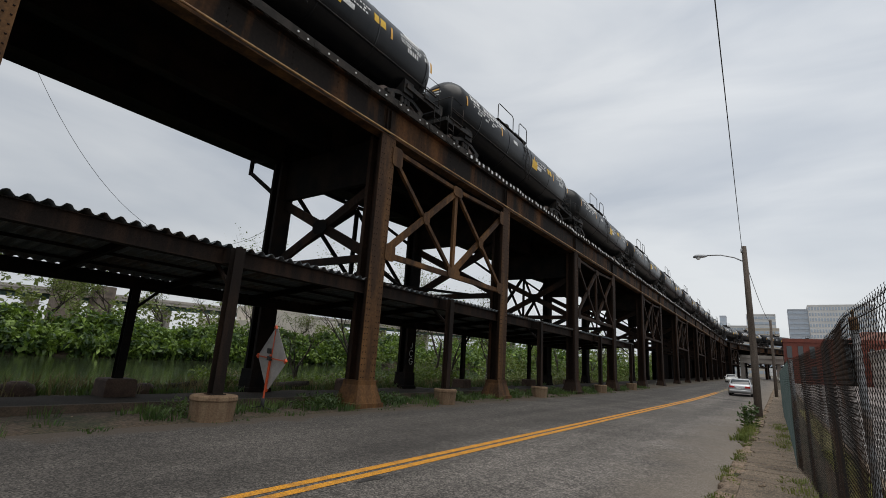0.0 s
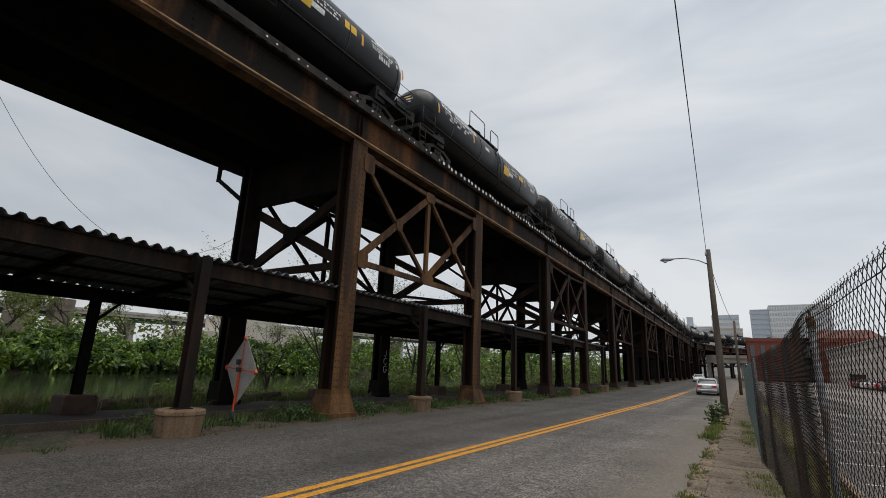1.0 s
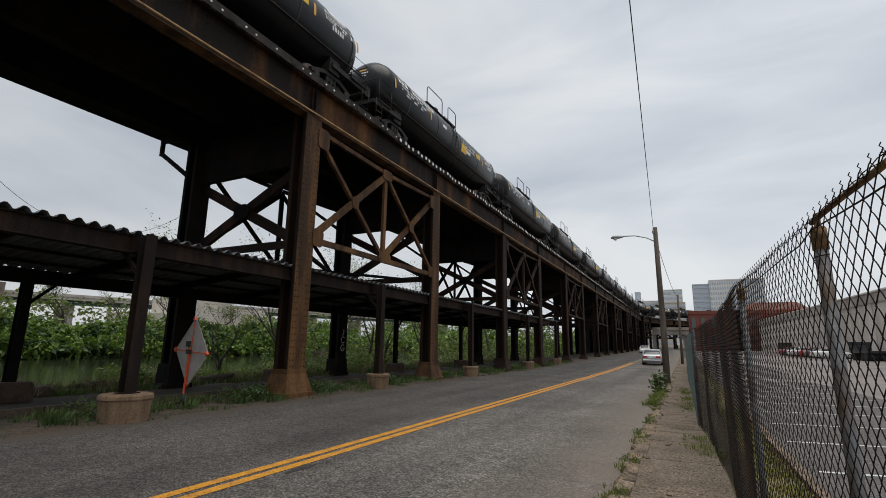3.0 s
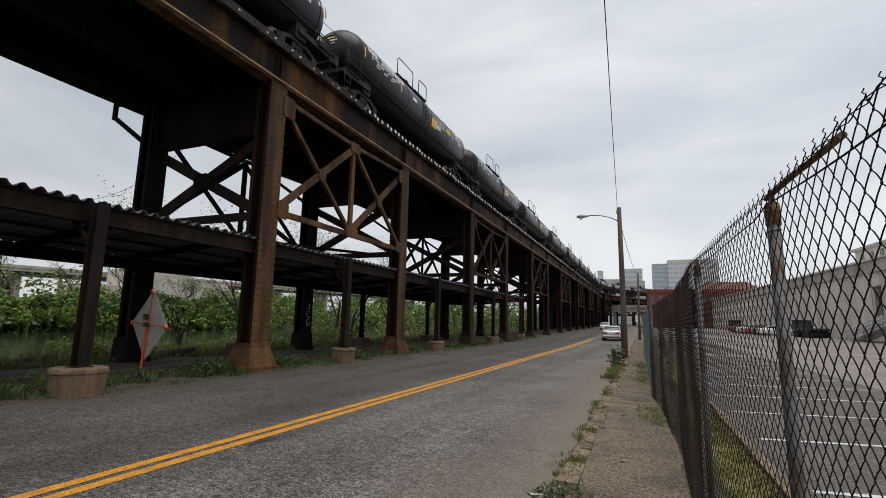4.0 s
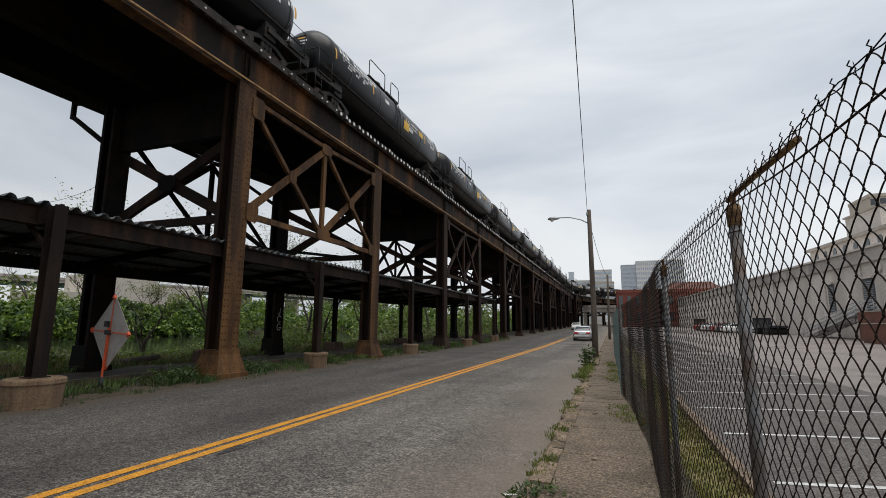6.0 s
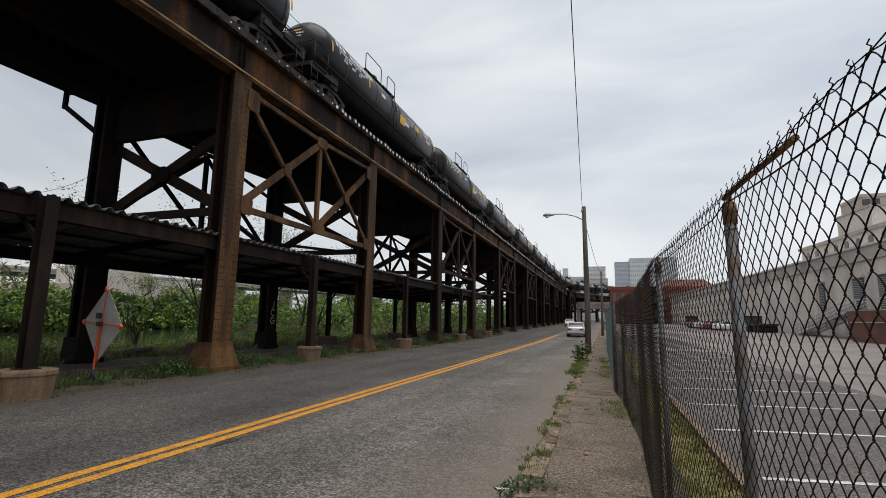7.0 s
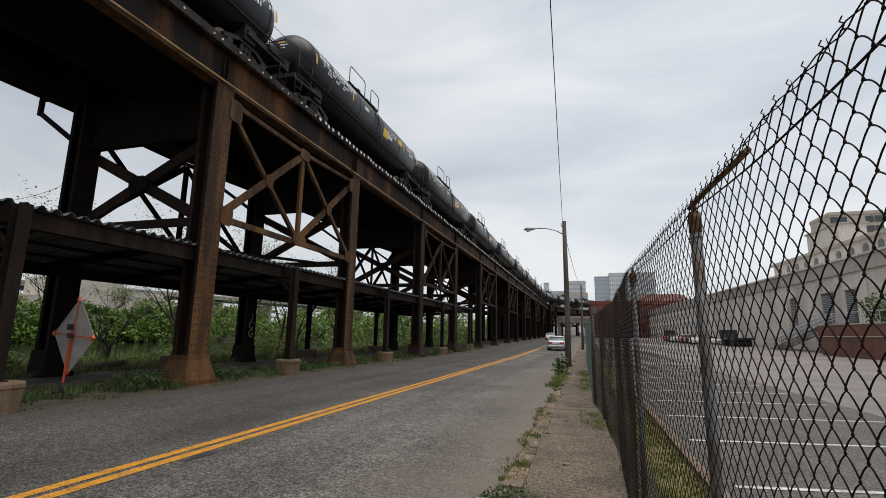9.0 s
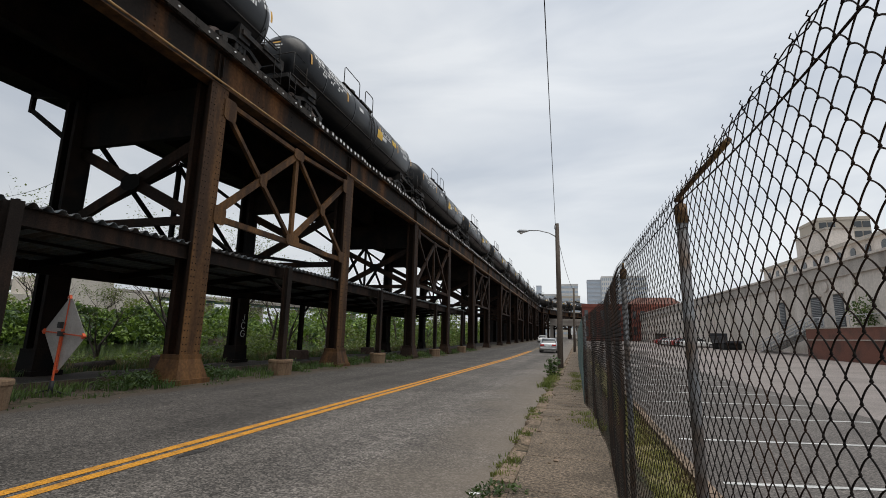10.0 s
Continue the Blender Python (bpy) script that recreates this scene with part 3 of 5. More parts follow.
def viaduct_tower(at, paint):
    t = thing("viaduct_tower", "tall riveted steel viaduct tower with cross bracing, " + ("rusty orange-brown" if paint is M_rust else "dull dark brown"), "viaduct tower", "viaduct towers", at=at)
    for yy in (0.0, T):
        for xo, side in ((XF, 1), (XB, -1)):
            body, face, shoe = column(xo, side)
            # near column body coloured darker than its face plate to paint the recess shade
            o = part("column", body, M_web if side == 1 else M_soot_shade, t)
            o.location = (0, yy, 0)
            plate = part("face_plate", face, paint if side == 1 else M_soot_shade, o)
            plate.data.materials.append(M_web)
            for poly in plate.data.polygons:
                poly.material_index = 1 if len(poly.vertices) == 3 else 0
            part("shoe", shoe, paint if side == 1 else M_soot_shade, o)
    zl, zh, ym = 5.15, 8.9, T / 2
    # far-side bracing repeats the near side in steel painted black for shade
    for xf, m in ((XF - 0.02, paint), (XB + 0.02, M_soot_shade)):
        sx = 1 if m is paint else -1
        a, e = 0.4, T - 0.4
        ends = [((xf, a, zl), (xf, e, zl), 0.2), ((xf, a, zh + 0.25), (xf, ym, zh + 0.12), 0.16), ((xf, ym, zh + 0.12), (xf, e, zh + 0.25), 0.16), ((xf, a, zl + 0.15), (xf, ym, zh), 0.24), ((xf, a, zh), (xf, ym, zl + 0.1), 0.15),
                ((xf, ym, zl + 0.1), (xf, e, zh), 0.24), ((xf, ym, zh), (xf, e, zl + 0.15), 0.15), ((xf, ym, zl), (xf, ym, zh), 0.2)]
        for i, (p, q, wd) in enumerate(ends):
            off = Vector((-0.03 * sx * (i % 3), 0, 0))
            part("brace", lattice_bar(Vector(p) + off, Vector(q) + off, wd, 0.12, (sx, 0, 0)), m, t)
        if sx == 1:
            for y0, y1, z0, z1 in ((0.25, 0.85, zl - 0.25, zl + 0.45), (T - 0.85, T - 0.25, zl - 0.2, zl + 0.4), (ym - 0.5, ym + 0.5, zl - 0.14, zl + 0.34), (ym - 0.4, ym + 0.4, zh - 0.25, zh + 0.25), (0.2, 0.85, zh - 0.45, zh + 0.4), (T - 0.8, T - 0.2, zh - 0.4, zh + 0.35)):
                part("gusset_plate", gusset(y0 + 0.06 * (y1 - y0), y1 - 0.06 * (y1 - y0), z0 + 0.06 * (z1 - z0), z1 - 0.06 * (z1 - z0), XF + 0.022, 0.1), paint, t)
            for yq in ((ym + 0.4) / 2, (ym + T - 0.4) / 2):
                part("gusset_plate", gusset(yq - 0.2, yq + 0.2, (zl + zh) / 2 - 0.2, (zl + zh) / 2 + 0.3, XF + 0.022, 0.12), paint, t)
    # bracing across the line
    xa, xb = XF - 0.62, XB + 0.62
    xm = (xa + xb) / 2
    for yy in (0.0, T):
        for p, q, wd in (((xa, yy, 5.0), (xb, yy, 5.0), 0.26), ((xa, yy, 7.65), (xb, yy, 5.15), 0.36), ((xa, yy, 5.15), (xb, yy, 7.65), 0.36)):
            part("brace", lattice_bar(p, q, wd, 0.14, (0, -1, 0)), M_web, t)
        cross = Build().box(xb, xa, yy - 0.1, yy + 0.1, 7.8, ZG)
        part("cross_girder", cross, M_soot_shade, t)
        g = Build()
        g.loft([[(xm + dx, yy - 0.11 + k, 6.38 + dz) for dx, dz in ((-0.4, -0.12), (-0.2, -0.28), (0.2, -0.28), (0.4, -0.12), (0.4, 0.12), (0.2, 0.28), (-0.2, 0.28), (-0.4, 0.12))] for k in (0, 0.02)], True, False)
        part("gusset_plate", g, M_soot_shade, t)
        k = Build()
        k.bar((XB - 0.02, yy, 8.1), (XB - 2.35, yy, 9.65), 0.12, 0.16)
        k.bar((XB - 2.35, yy, 9.55), (XB - 2.35, yy, 10.3), 0.14, 0.14)
        k.bar((XB, yy, 10.0), (XB - 2.4, yy, 10.3), 0.14, 0.3)
        part("outrigger_bracket", k, M_soot_shade, t)
    # rods in plan under the deck, low between the far legs
    for p, q in (((xa, 0.2, 5.0), (xb, T - 0.2, 5.0)), ((xb, 0.2, 4.9), (xa, T - 0.2, 4.9))):
        part("brace", lattice_bar(p, q, 0.16, 0.1, (0, 0, 1)), M_soot_shade, t)
    return t


first = viaduct_tower(along(Y0), M_rust)
for k in (-2, -1):
    copy_thing(first, along(Y0 + k * (T + S)))
second = viaduct_tower(along(Y0 + T + S), M_rust2)
for k in (2, 3, 4, 5, 6, 7, 8, 9):
    copy_thing(second, along(Y0 + k * (T + S)))


def girder_mesh(length, side):
    """A plate girder with flanges, stiffeners and rivets; its outer side faces side."""
    g = Build()
    x0 = 0.0
    g.box(x0 - 0.012, x0 + 0.012, 0, length, ZG + 0.04, ZT - 0.04)
    g.box(x0 - 0.22, x0 + 0.22, 0, length, ZT - 0.04, ZT)
    for zz in (ZT - 0.16,):
        g.box(x0 + side * 0.012 - 0.008, x0 + side * 0.012 + 0.008, 0, length, zz, zz + 0.12)
    for y in (0.1, length - 0.1):
        for k in (-1, 1):
            g.box(min(x0, x0 + k * 0.13), max(x0, x0 + k * 0.13), y - 0.012, y + 0.012, ZG + 0.16, ZT - 0.16)
            g.box(min(x0 + k * 0.012, x0 + k * 0.028), max(x0 + k * 0.012, x0 + k * 0.028), y - 0.07, y + 0.07, ZG + 0.16, ZT - 0.16)
    y = 0.3
    while y < length - 0.2:
        for z in ((ZG + 0.3, ZG + 0.5, ZG + 0.7, ZG + 0.9, ZG + 1.1) if int(y * 10) % 20 < 3 else (ZG + 0.1, ZT - 0.1)):
            q = x0 + side * 0.045
            e = x0 + side * (0.012 if ZG + 0.2 < z < ZT - 0.2 else 0.02)
            g.add([(e, y - 0.022, z - 0.022), (e, y + 0.022, z - 0.022), (e, y + 0.022, z + 0.022), (e, y - 0.022, z + 0.022), (q, y, z)],
                  [(0, 1, 4), (1, 2, 4), (2, 3, 4), (3, 0, 4)])
        y += 0.3
    return g


deck = thing("viaduct_deck", "sooty plate girder railway deck with timber ties, shade painted underneath", "railway deck")
meshes = {}
for k in range(-3, 10):
    base_s = Y0 + k * (T + S)
    for s0, ln in ((base_s, T), (base_s + T, S)):
        # inner girders and their flanges carry the under-deck shade in their colour
        for xg, side, m in ((XF - 0.2, 1, M_girder), (-14.5, 1, M_soot_shade), (XB + 0.2, -1, M_soot_shade)):
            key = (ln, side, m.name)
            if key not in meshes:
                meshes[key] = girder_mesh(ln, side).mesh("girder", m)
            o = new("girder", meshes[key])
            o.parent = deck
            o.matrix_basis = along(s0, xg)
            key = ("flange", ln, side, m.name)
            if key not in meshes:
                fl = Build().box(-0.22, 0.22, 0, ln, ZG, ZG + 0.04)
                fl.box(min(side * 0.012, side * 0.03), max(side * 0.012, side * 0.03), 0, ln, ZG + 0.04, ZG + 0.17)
                meshes[key] = fl.mesh("flange", M_rust if m is M_girder else M_soot_shade)
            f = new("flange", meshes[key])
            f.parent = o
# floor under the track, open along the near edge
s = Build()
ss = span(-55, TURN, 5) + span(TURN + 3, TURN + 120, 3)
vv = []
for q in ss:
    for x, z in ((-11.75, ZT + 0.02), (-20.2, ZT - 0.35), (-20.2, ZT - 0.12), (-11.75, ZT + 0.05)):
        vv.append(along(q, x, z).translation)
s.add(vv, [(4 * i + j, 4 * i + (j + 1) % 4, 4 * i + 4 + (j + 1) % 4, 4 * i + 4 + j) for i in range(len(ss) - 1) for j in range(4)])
part("floor_plate", s, M_soot_shade, deck)
for x in (-13.62, -12.18):
    s = Build()
    for x0, x1, z0, z1 in ((-0.12, 0.12, -0.11, 0.0), (-0.07, 0.07, 0, 0.02), (-0.012, 0.012, 0.02, 0.13), (-0.037, 0.037, 0.13, 0.17)):
        vv = []
        for q in ss:
            for dx, dz in ((x0, z0), (x1, z0), (x1, z1), (x0, z1)):
                vv.append(along(q, x + dx, 11.13 + dz).translation)
        s.add(vv, [(4 * i + j, 4 * i + (j + 1) % 4, 4 * i + 4 + (j + 1) % 4, 4 * i + 4 + j) for i in range(len(ss) - 1) for j in range(4)])
    part("rail", s, M_rail, deck)
tie_mesh = Build().box(-14.9, -11.02, -0.11, 0.11, 0, 0.23).mesh("tie", M_tie, 0.01)
# added white chips stand in for dashes and dots of light at tie ends
dash_mesh = Build().box(-11.02, -11.005, -0.075, 0.075, 0.045, 0.185).mesh("bright_dash", M_stencil)
dot_mesh = Build().tube([(-11.02, 0, 0.1), (-10.97, 0, 0.1)], 0.034, 8).mesh("bright_dot", M_stencil)
far_ties = Build()
q = -30.0
while q < TURN + 100:
    if -2 < q < 112:
        o = new("tie", tie_mesh)
        o.parent = deck
        o.matrix_basis = along(q, 0, 10.79 + rnd.uniform(-0.008, 0.008)) @ pose(rnd.uniform(-0.05, 0.05), 0, 0, 0, 0, rnd.uniform(-0.2, 0.2))
        if q > 17 or int(q * 2.5) % 3 != 1:
            e = new("bright_dash" if q > 17 else "bright_dot", dash_mesh if q > 17 else dot_mesh)
            e.parent = o
    else:
        m = along(q, 0, 10.79)
        far_ties.add([m @ Vector((x, y, z)) for z in (0, 0.23) for y in (-0.11, 0.11) for x in (-14.9, -11.02)], [(0, 2, 3, 1), (4, 5, 7, 6), (0, 1, 5, 4), (2, 6, 7, 3), (0, 4, 6, 2), (1, 3, 7, 5)])
    q += 0.40
o = part("ties_beyond", far_ties, M_tie, deck)
o["kind"] = "stuff"
# guard timber along the tie ends, and a conduit strapped to the lower flange
s = Build()
vv = []
for q in ss:
    for dx, dz in ((-0.09, 0), (0.09, 0), (0.09, 0.14), (-0.09, 0.14)):
        vv.append(along(q, -11.8 + dx, 11.02 + dz).translation)
s.add(vv, [(4 * i + j, 4 * i + (j + 1) % 4, 4 * i + 4 + (j + 1) % 4, 4 * i + 4 + j) for i in range(len(ss) - 1) for j in range(4)])
part("guard_timber", s, M_tie, deck)
part("fascia_plank", Build().box(-11.02, -11.0, -30, 16.9, ZT - 0.01, 11.04), M_tie, deck)
# rusty conduit; the gold highlight along it is put into its pale colour
s = Build().tube([along(q, -11.03, 9.6 + 0.012 * noise.noise(Vector((q * 0.3, 0, 0)))).translation for q in span(-30, 110, 2.0)], 0.034, 8)
part("conduit", s, mat("rust_highlight_conduit", (0.42, 0.25, 0.1), 0.55, spots=(0.2, 0.1, 0.04), spot_scale=2), deck, "thin rusty conduit strapped to the girder")
s = Build()
for i in range(60):
    y = -20 + i * 2.1
    s.bar((-11.06, y, 9.58), (-10.93, y + 0.05, 9.72), 0.03, 0.02)
part("conduit_straps", s, M_rust, deck)


# dark sheet, added to close the bright gaps between the columns far ahead
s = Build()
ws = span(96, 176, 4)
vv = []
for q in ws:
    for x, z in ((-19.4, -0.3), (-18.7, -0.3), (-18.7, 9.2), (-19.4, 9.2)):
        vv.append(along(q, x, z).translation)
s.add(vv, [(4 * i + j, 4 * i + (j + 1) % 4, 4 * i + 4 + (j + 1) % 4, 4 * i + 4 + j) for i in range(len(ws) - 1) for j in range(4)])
tagged(part("dark_fill_far", s, M_soot_shade), "dark fill sheet added behind the far viaduct columns", "wall", kind="structure")

# ---- canopy beside the street, below the viaduct ----
POSTS = [-12.4, -3.0, 6.4, 15.9, 25.0, 36.0, 45.0]
ZN, ZF = 4.1, 3.62
canopy = thing("canopy", "long low rusty steel canopy with corrugated roof sheets", "canopy")
rows = 20
sheet = Build()
vv = []
ys = span(-14, 47.5, 0.05)
for y in ys:
    ph = (y / 0.31) % 1.0
    h = 0.1 * min(1.0, max(0.0, 2.2 * (1 - abs(2 * ph - 1)) - 0.55))
    sag = 0.02 * noise.noise(Vector((y * 0.2, 3, 0)))
    vv += [(-11.2, y, ZN + h + sag), (-16.75, y, ZF + h + sag)]
sheet.add(vv, [(2 * i, 2 * i + 2, 2 * i + 3, 2 * i + 1) for i in range(len(ys) - 1)])
o = part("roof_sheet", sheet, M_sheet, canopy, "weathered grey corrugated roofing")
sol = o.modifiers.new("thick", "SOLIDIFY")
sol.thickness = 0.006
prof = [(x - 0.58, z) for x, z in [(-10.98, ZN - 0.43), (-10.70, ZN - 0.43), (-10.70, ZN - 0.4), (-10.78, ZN - 0.4), (-10.78, ZN - 0.035), (-10.70, ZN - 0.035), (-10.70, ZN - 0.02), (-10.98, ZN - 0.02), (-10.98, ZN - 0.035), (-10.86, ZN - 0.035), (-10.86, ZN - 0.4), (-10.98, ZN - 0.4)]]
part("fascia_beam", Build().loft([[(x, y, z) for x, z in prof] for y in (47.5, -14)], True, False), M_shed, canopy)
part("rear_beam", Build().box(-16.68, -16.6, -14, 47.5, ZF - 0.36, ZF + 0.035).box(-16.75, -16.5, -14, 47.5, ZF - 0.38, ZF - 0.36), M_soot_shade, canopy)
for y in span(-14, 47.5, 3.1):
    part("rafter", Build().bar((-11.4, y, ZN - 0.14), (-16.6, y, ZF - 0.14), 0.1, 0.2), M_soot_shade, canopy)
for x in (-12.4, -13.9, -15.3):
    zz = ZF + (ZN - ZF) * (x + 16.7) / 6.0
    part("purlin", Build().box(x - 0.04, x + 0.04, -14, 47.5, zz - 0.09, zz - 0.015), M_soot_shade, canopy)


def ring(cx, cy, z, r, n, jitter=0.0):
    return [(cx + r * math.cos(2 * math.pi * i / n) * (1 + jitter * rnd.uniform(-1, 1)), cy + r * math.sin(2 * math.pi * i / n) * (1 + jitter * rnd.uniform(-1, 1)), z) for i in range(n)]


for i, y in enumerate(POSTS):
    zg = rise(y)
    p = Build()
    p.box(-10.98, -10.96, y - 0.13, y + 0.13, 0.55 + zg, ZN - 0.04)
    p.box(-10.76, -10.74, y - 0.13, y + 0.13, 0.55 + zg, ZN - 0.04)
    p.box(-10.96, -10.76, y - 0.012, y + 0.012, 0.55 + zg, ZN - 0.04)
    p.box(-11.03, -10.69, y - 0.18, y + 0.18, 0.55 + zg, 0.58 + zg)
    p.box(-11.37, -10.98, y - 0.1, y + 0.1, ZN - 0.42, ZN - 0.06)
    part("post", p, M_shed, canopy)
    part("knee_brace", Build().bar((-10.98, y, ZN - 1.0), (-11.9, y, ZN - 0.25), 0.08, 0.08), M_shed, canopy)
    c = Build()
    r = 0.5 if i < 3 else 0.44
    c.loft([ring(-10.86, y, z + zg, q, 16, 0.02) for z, q in ((-0.15, r * 0.96), (0.05, r * 0.95), (0.44, r), (0.45, r * 1.05), (0.53, r * 1.04), (0.56, r * 0.98))], True, False)
    tagged(part("pedestal", c, M_conc, None, "", 0.012), "round stained concrete pedestal with chipped rim", "pedestal", "canopy pedestals")
for y in (-2.5, 6.6, 16.3, 26.2, 36.2, 45.2):
    zg = -0.05
    p = Build()
    p.box(-16.75, -16.73, y - 0.12, y + 0.12, 0.5, ZF - 0.3)
    p.box(-16.53, -16.51, y - 0.12, y + 0.12, 0.5, ZF - 0.3)
    p.box(-16.73, -16.53, y - 0.012, y + 0.012, 0.5, ZF - 0.3)
    part("post", p, M_soot_shade, canopy)
    part("knee_brace", Build().bar((-16.63, y + 0.1, ZF - 0.95), (-16.63, y + 0.75, ZF - 0.3), 0.08, 0.08), M_soot_shade, canopy)
    c = Build()
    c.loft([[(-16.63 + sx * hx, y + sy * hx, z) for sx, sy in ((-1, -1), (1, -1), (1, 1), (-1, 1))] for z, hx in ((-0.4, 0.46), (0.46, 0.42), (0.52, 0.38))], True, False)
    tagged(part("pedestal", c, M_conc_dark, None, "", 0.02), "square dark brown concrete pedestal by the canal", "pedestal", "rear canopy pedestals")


# ---- train of tank cars ----
def tank_car(at):
    t = thing("tank_car", "black railway tank car with white stencils and amber reflectors", "tank car", "tank cars of the train", at=at)
    R, ZC, L = 1.49, 2.47, 7.0
    prof = [(-L - 0.42, 0.0), (-L - 0.40, 0.45), (-L - 0.3, 0.9), (-L - 0.12, 1.22), (-L + 0.12, 1.42), (-L + 0.4, R)]
    b = Build()
    rings = []
    for y, r in [(y, max(r, 0.02)) for y, r in prof] + [(-2.5, R), (0, R), (2.5, R)] + [(-y, max(r, 0.02)) for y, r in reversed(prof)]:
        rings.append([(r * math.cos(a), y, ZC + r * math.sin(a)) for a in [2 * math.pi * i / 40 for i in range(40)]])
    b.loft(rings)
    tank = part("tank", b, M_tank, t)
    for y in (-5.2, -2.1, 0.9, 3.6, 6.6):
        bb = Build()
        bb.loft([[((R + e) * math.cos(a), y + dy, ZC + (R + e) * math.sin(a)) for a in [2 * math.pi * i / 40 for i in range(40)]] for dy, e in ((-0.04, 0), (-0.035, 0.012), (0.035, 0.012), (0.04, 0))], False)
        part("jacket_band", bb, M_tank, tank)
    for k in (-1, 1):
        part("stub_sill", Build().box(-0.35, 0.35, -7.9 if k < 0 else 5.0, -5.0 if k < 0 else 7.9, 0.75, 1.15), M_under, t)
        part("end_sill", Build().box(-1.35, 1.35, k * 7.95 - 0.12, k * 7.95 + 0.12, 0.95, 1.13), M_under, t)
        part("bolster", Build().box(-1.2, 1.2, k * 5.9 - 0.3, k * 5.9 + 0.3, 0.9, 1.5), M_under, t)
        part("end_platform", Build().box(-1.42, 1.42, k * 7.3 - 0.55, k * 7.3 + 0.5, 1.15, 1.19), M_under, t)
        part("coupler", Build().box(-0.16, 0.16, min(k * 7.9, k * 8.4), max(k * 7.9, k * 8.4), 0.72, 0.98), M_under, t)
        for sx in (-1.3, 1.3):
            part("side_brace", Build().bar((sx * 0.95, k * 5.7, 1.2), (sx, k * 7.9, 1.05), 0.12, 0.2), M_under, t)
    for sx in (-1.34, 1.34):
        part("running_pipe", Build().tube([(sx, -7.6, 1.62), (sx, 7.6, 1.62)], 0.035, 6), M_under, t)
    for k in (-1, 1):
        h = Build()
        for sx in (-1.38, 1.38):
            h.tube([(sx, k * 6.75, 1.17), (sx, k * 6.75, 2.25), (sx, k * 7.75, 2.25), (sx, k * 7.75, 1.17)], 0.022, 5)
            h.tube([(sx, k * 6.75, 1.7), (sx, k * 7.75, 1.7)], 0.018, 5)
            for z in (0.3, 0.6, 0.9):
                h.tube([(sx, k * 7.5, z), (sx, k * 7.95, z)], 0.018, 5)
            for yy in (7.5, 7.95):
                h.tube([(sx, k * yy, 0.3), (sx, k * yy, 1.2)], 0.018, 5)
        h.tube([(-1.38, k * 7.8, 2.25), (1.38, k * 7.8, 2.25)], 0.022, 5)
        h.tube([(-1.2, k * 7.95, 1.9), (-1.2, k * 7.95, 3.2), (-0.6, k * 7.95, 3.45), (-0.6, k * 7.95, 1.9)], 0.02, 5)
        part("end_handrail", h, M_under, t)
    pl = Build().box(-0.75, 0.75, -2.2, 1.6, ZC + R + 0.06, ZC + R + 0.1)
    for y in (-2.0, -0.3, 1.4):
        pl.box(-0.75, 0.75, y - 0.04, y + 0.04, ZC + R - 0.25, ZC + R + 0.06)
    part("top_platform", pl, M_under, t)
    for y0, y1 in ((-2.2, -0.3), (0.5, 1.6)):
        z0, z1 = ZC + R + 0.1, ZC + R + 1.05
        for sx in (-0.74, 0.74):
            r = Build().tube([(sx, y0, z0), (sx, y0, z1 - 0.12), (sx, y0 + 0.12, z1), (sx, y1 - 0.12, z1), (sx, y1, z1 - 0.12), (sx, y1, z0)], 0.025, 6)
            part("platform_rail", r, M_under, t)
    part("manway_housing", Build().tube([(0, -0.5, ZC + R - 0.05), (0, -0.5, ZC + R + 0.5), (0, -0.5, ZC + R + 0.55)], [0.5, 0.5, 0.42], 20), M_under, t)
    for sx in (-1, 1):
        ld = Build()
        for y in (-0.12, 0.32):
            ld.tube([(sx * 1.55, y, 1.0), (sx * 1.56, y, ZC), (sx * 1.3, y, ZC + 1.0), (sx * 0.78, y, ZC + R + 0.1)], 0.022, 5)
        for i in range(9):
            z = 1.1 + i * 0.27
            xx = 1.55 if z < ZC + 0.2 else 1.55 - (z - ZC - 0.2) * 0.45
            ld.tube([(sx * xx, -0.12, z), (sx * xx, 0.32, z)], 0.015, 5)
        part("ladder", ld, M_under, t)

    def decal(name, y0, y1, a0, a1, material, e=0.006):
        """A patch of paint on the tank's near side, between two angles."""
        d = Build()
        n = 5
        v = []
        for i in range(n + 1):
            a = math.radians(a0 + (a1 - a0) * i / n)
            for y in (y0, y1):
                v.append(((R + e) * math.cos(a), y, ZC + (R + e) * math.sin(a)))
        d.add(v, [(2 * i, 2 * i + 2, 2 * i + 3, 2 * i + 1) for i in range(n)], True)
        part(name, d, material, tank)

    for y in (-6.6, -3.0, 1.3, 4.3, 6.9):
        decal("reflector_stripe", y - 0.06, y + 0.06, -4, 16, M_amber)
    dd = Build()
    for row, (a, hgt, y0, ln) in enumerate(((17, 13, -6.2, 3.6), (10, 4, -6.0, 2.8), (4, 4, -6.0, 2.4), (-2, 4, -5.6, 1.6), (12, 3, 1.6, 1.5), (7, 3, 1.6, 1.3), (2, 3, 1.6, 1.5), (20, 5, 4.9, 1.6), (13, 3.5, 4.9, 1.3), (8, 3.5, 4.9, 1.5), (-2, 8, 5.3, 0.7))):
        y = y0
        while y < y0 + ln:
            wd = (0.26 if row == 0 else 0.11) * rnd.uniform(0.7, 1.2)
            v = []
            for aa in (a, a + hgt):
                for yy in (y, y + wd):
                    v.append(((R + 0.006) * math.cos(math.radians(aa)), yy, ZC + (R + 0.006) * math.sin(math.radians(aa))))
            dd.add(v, [(0, 2, 3, 1)])
            y += wd + (0.09 if row == 0 else 0.05) + (0.35 if rnd.random() < 0.14 else 0)
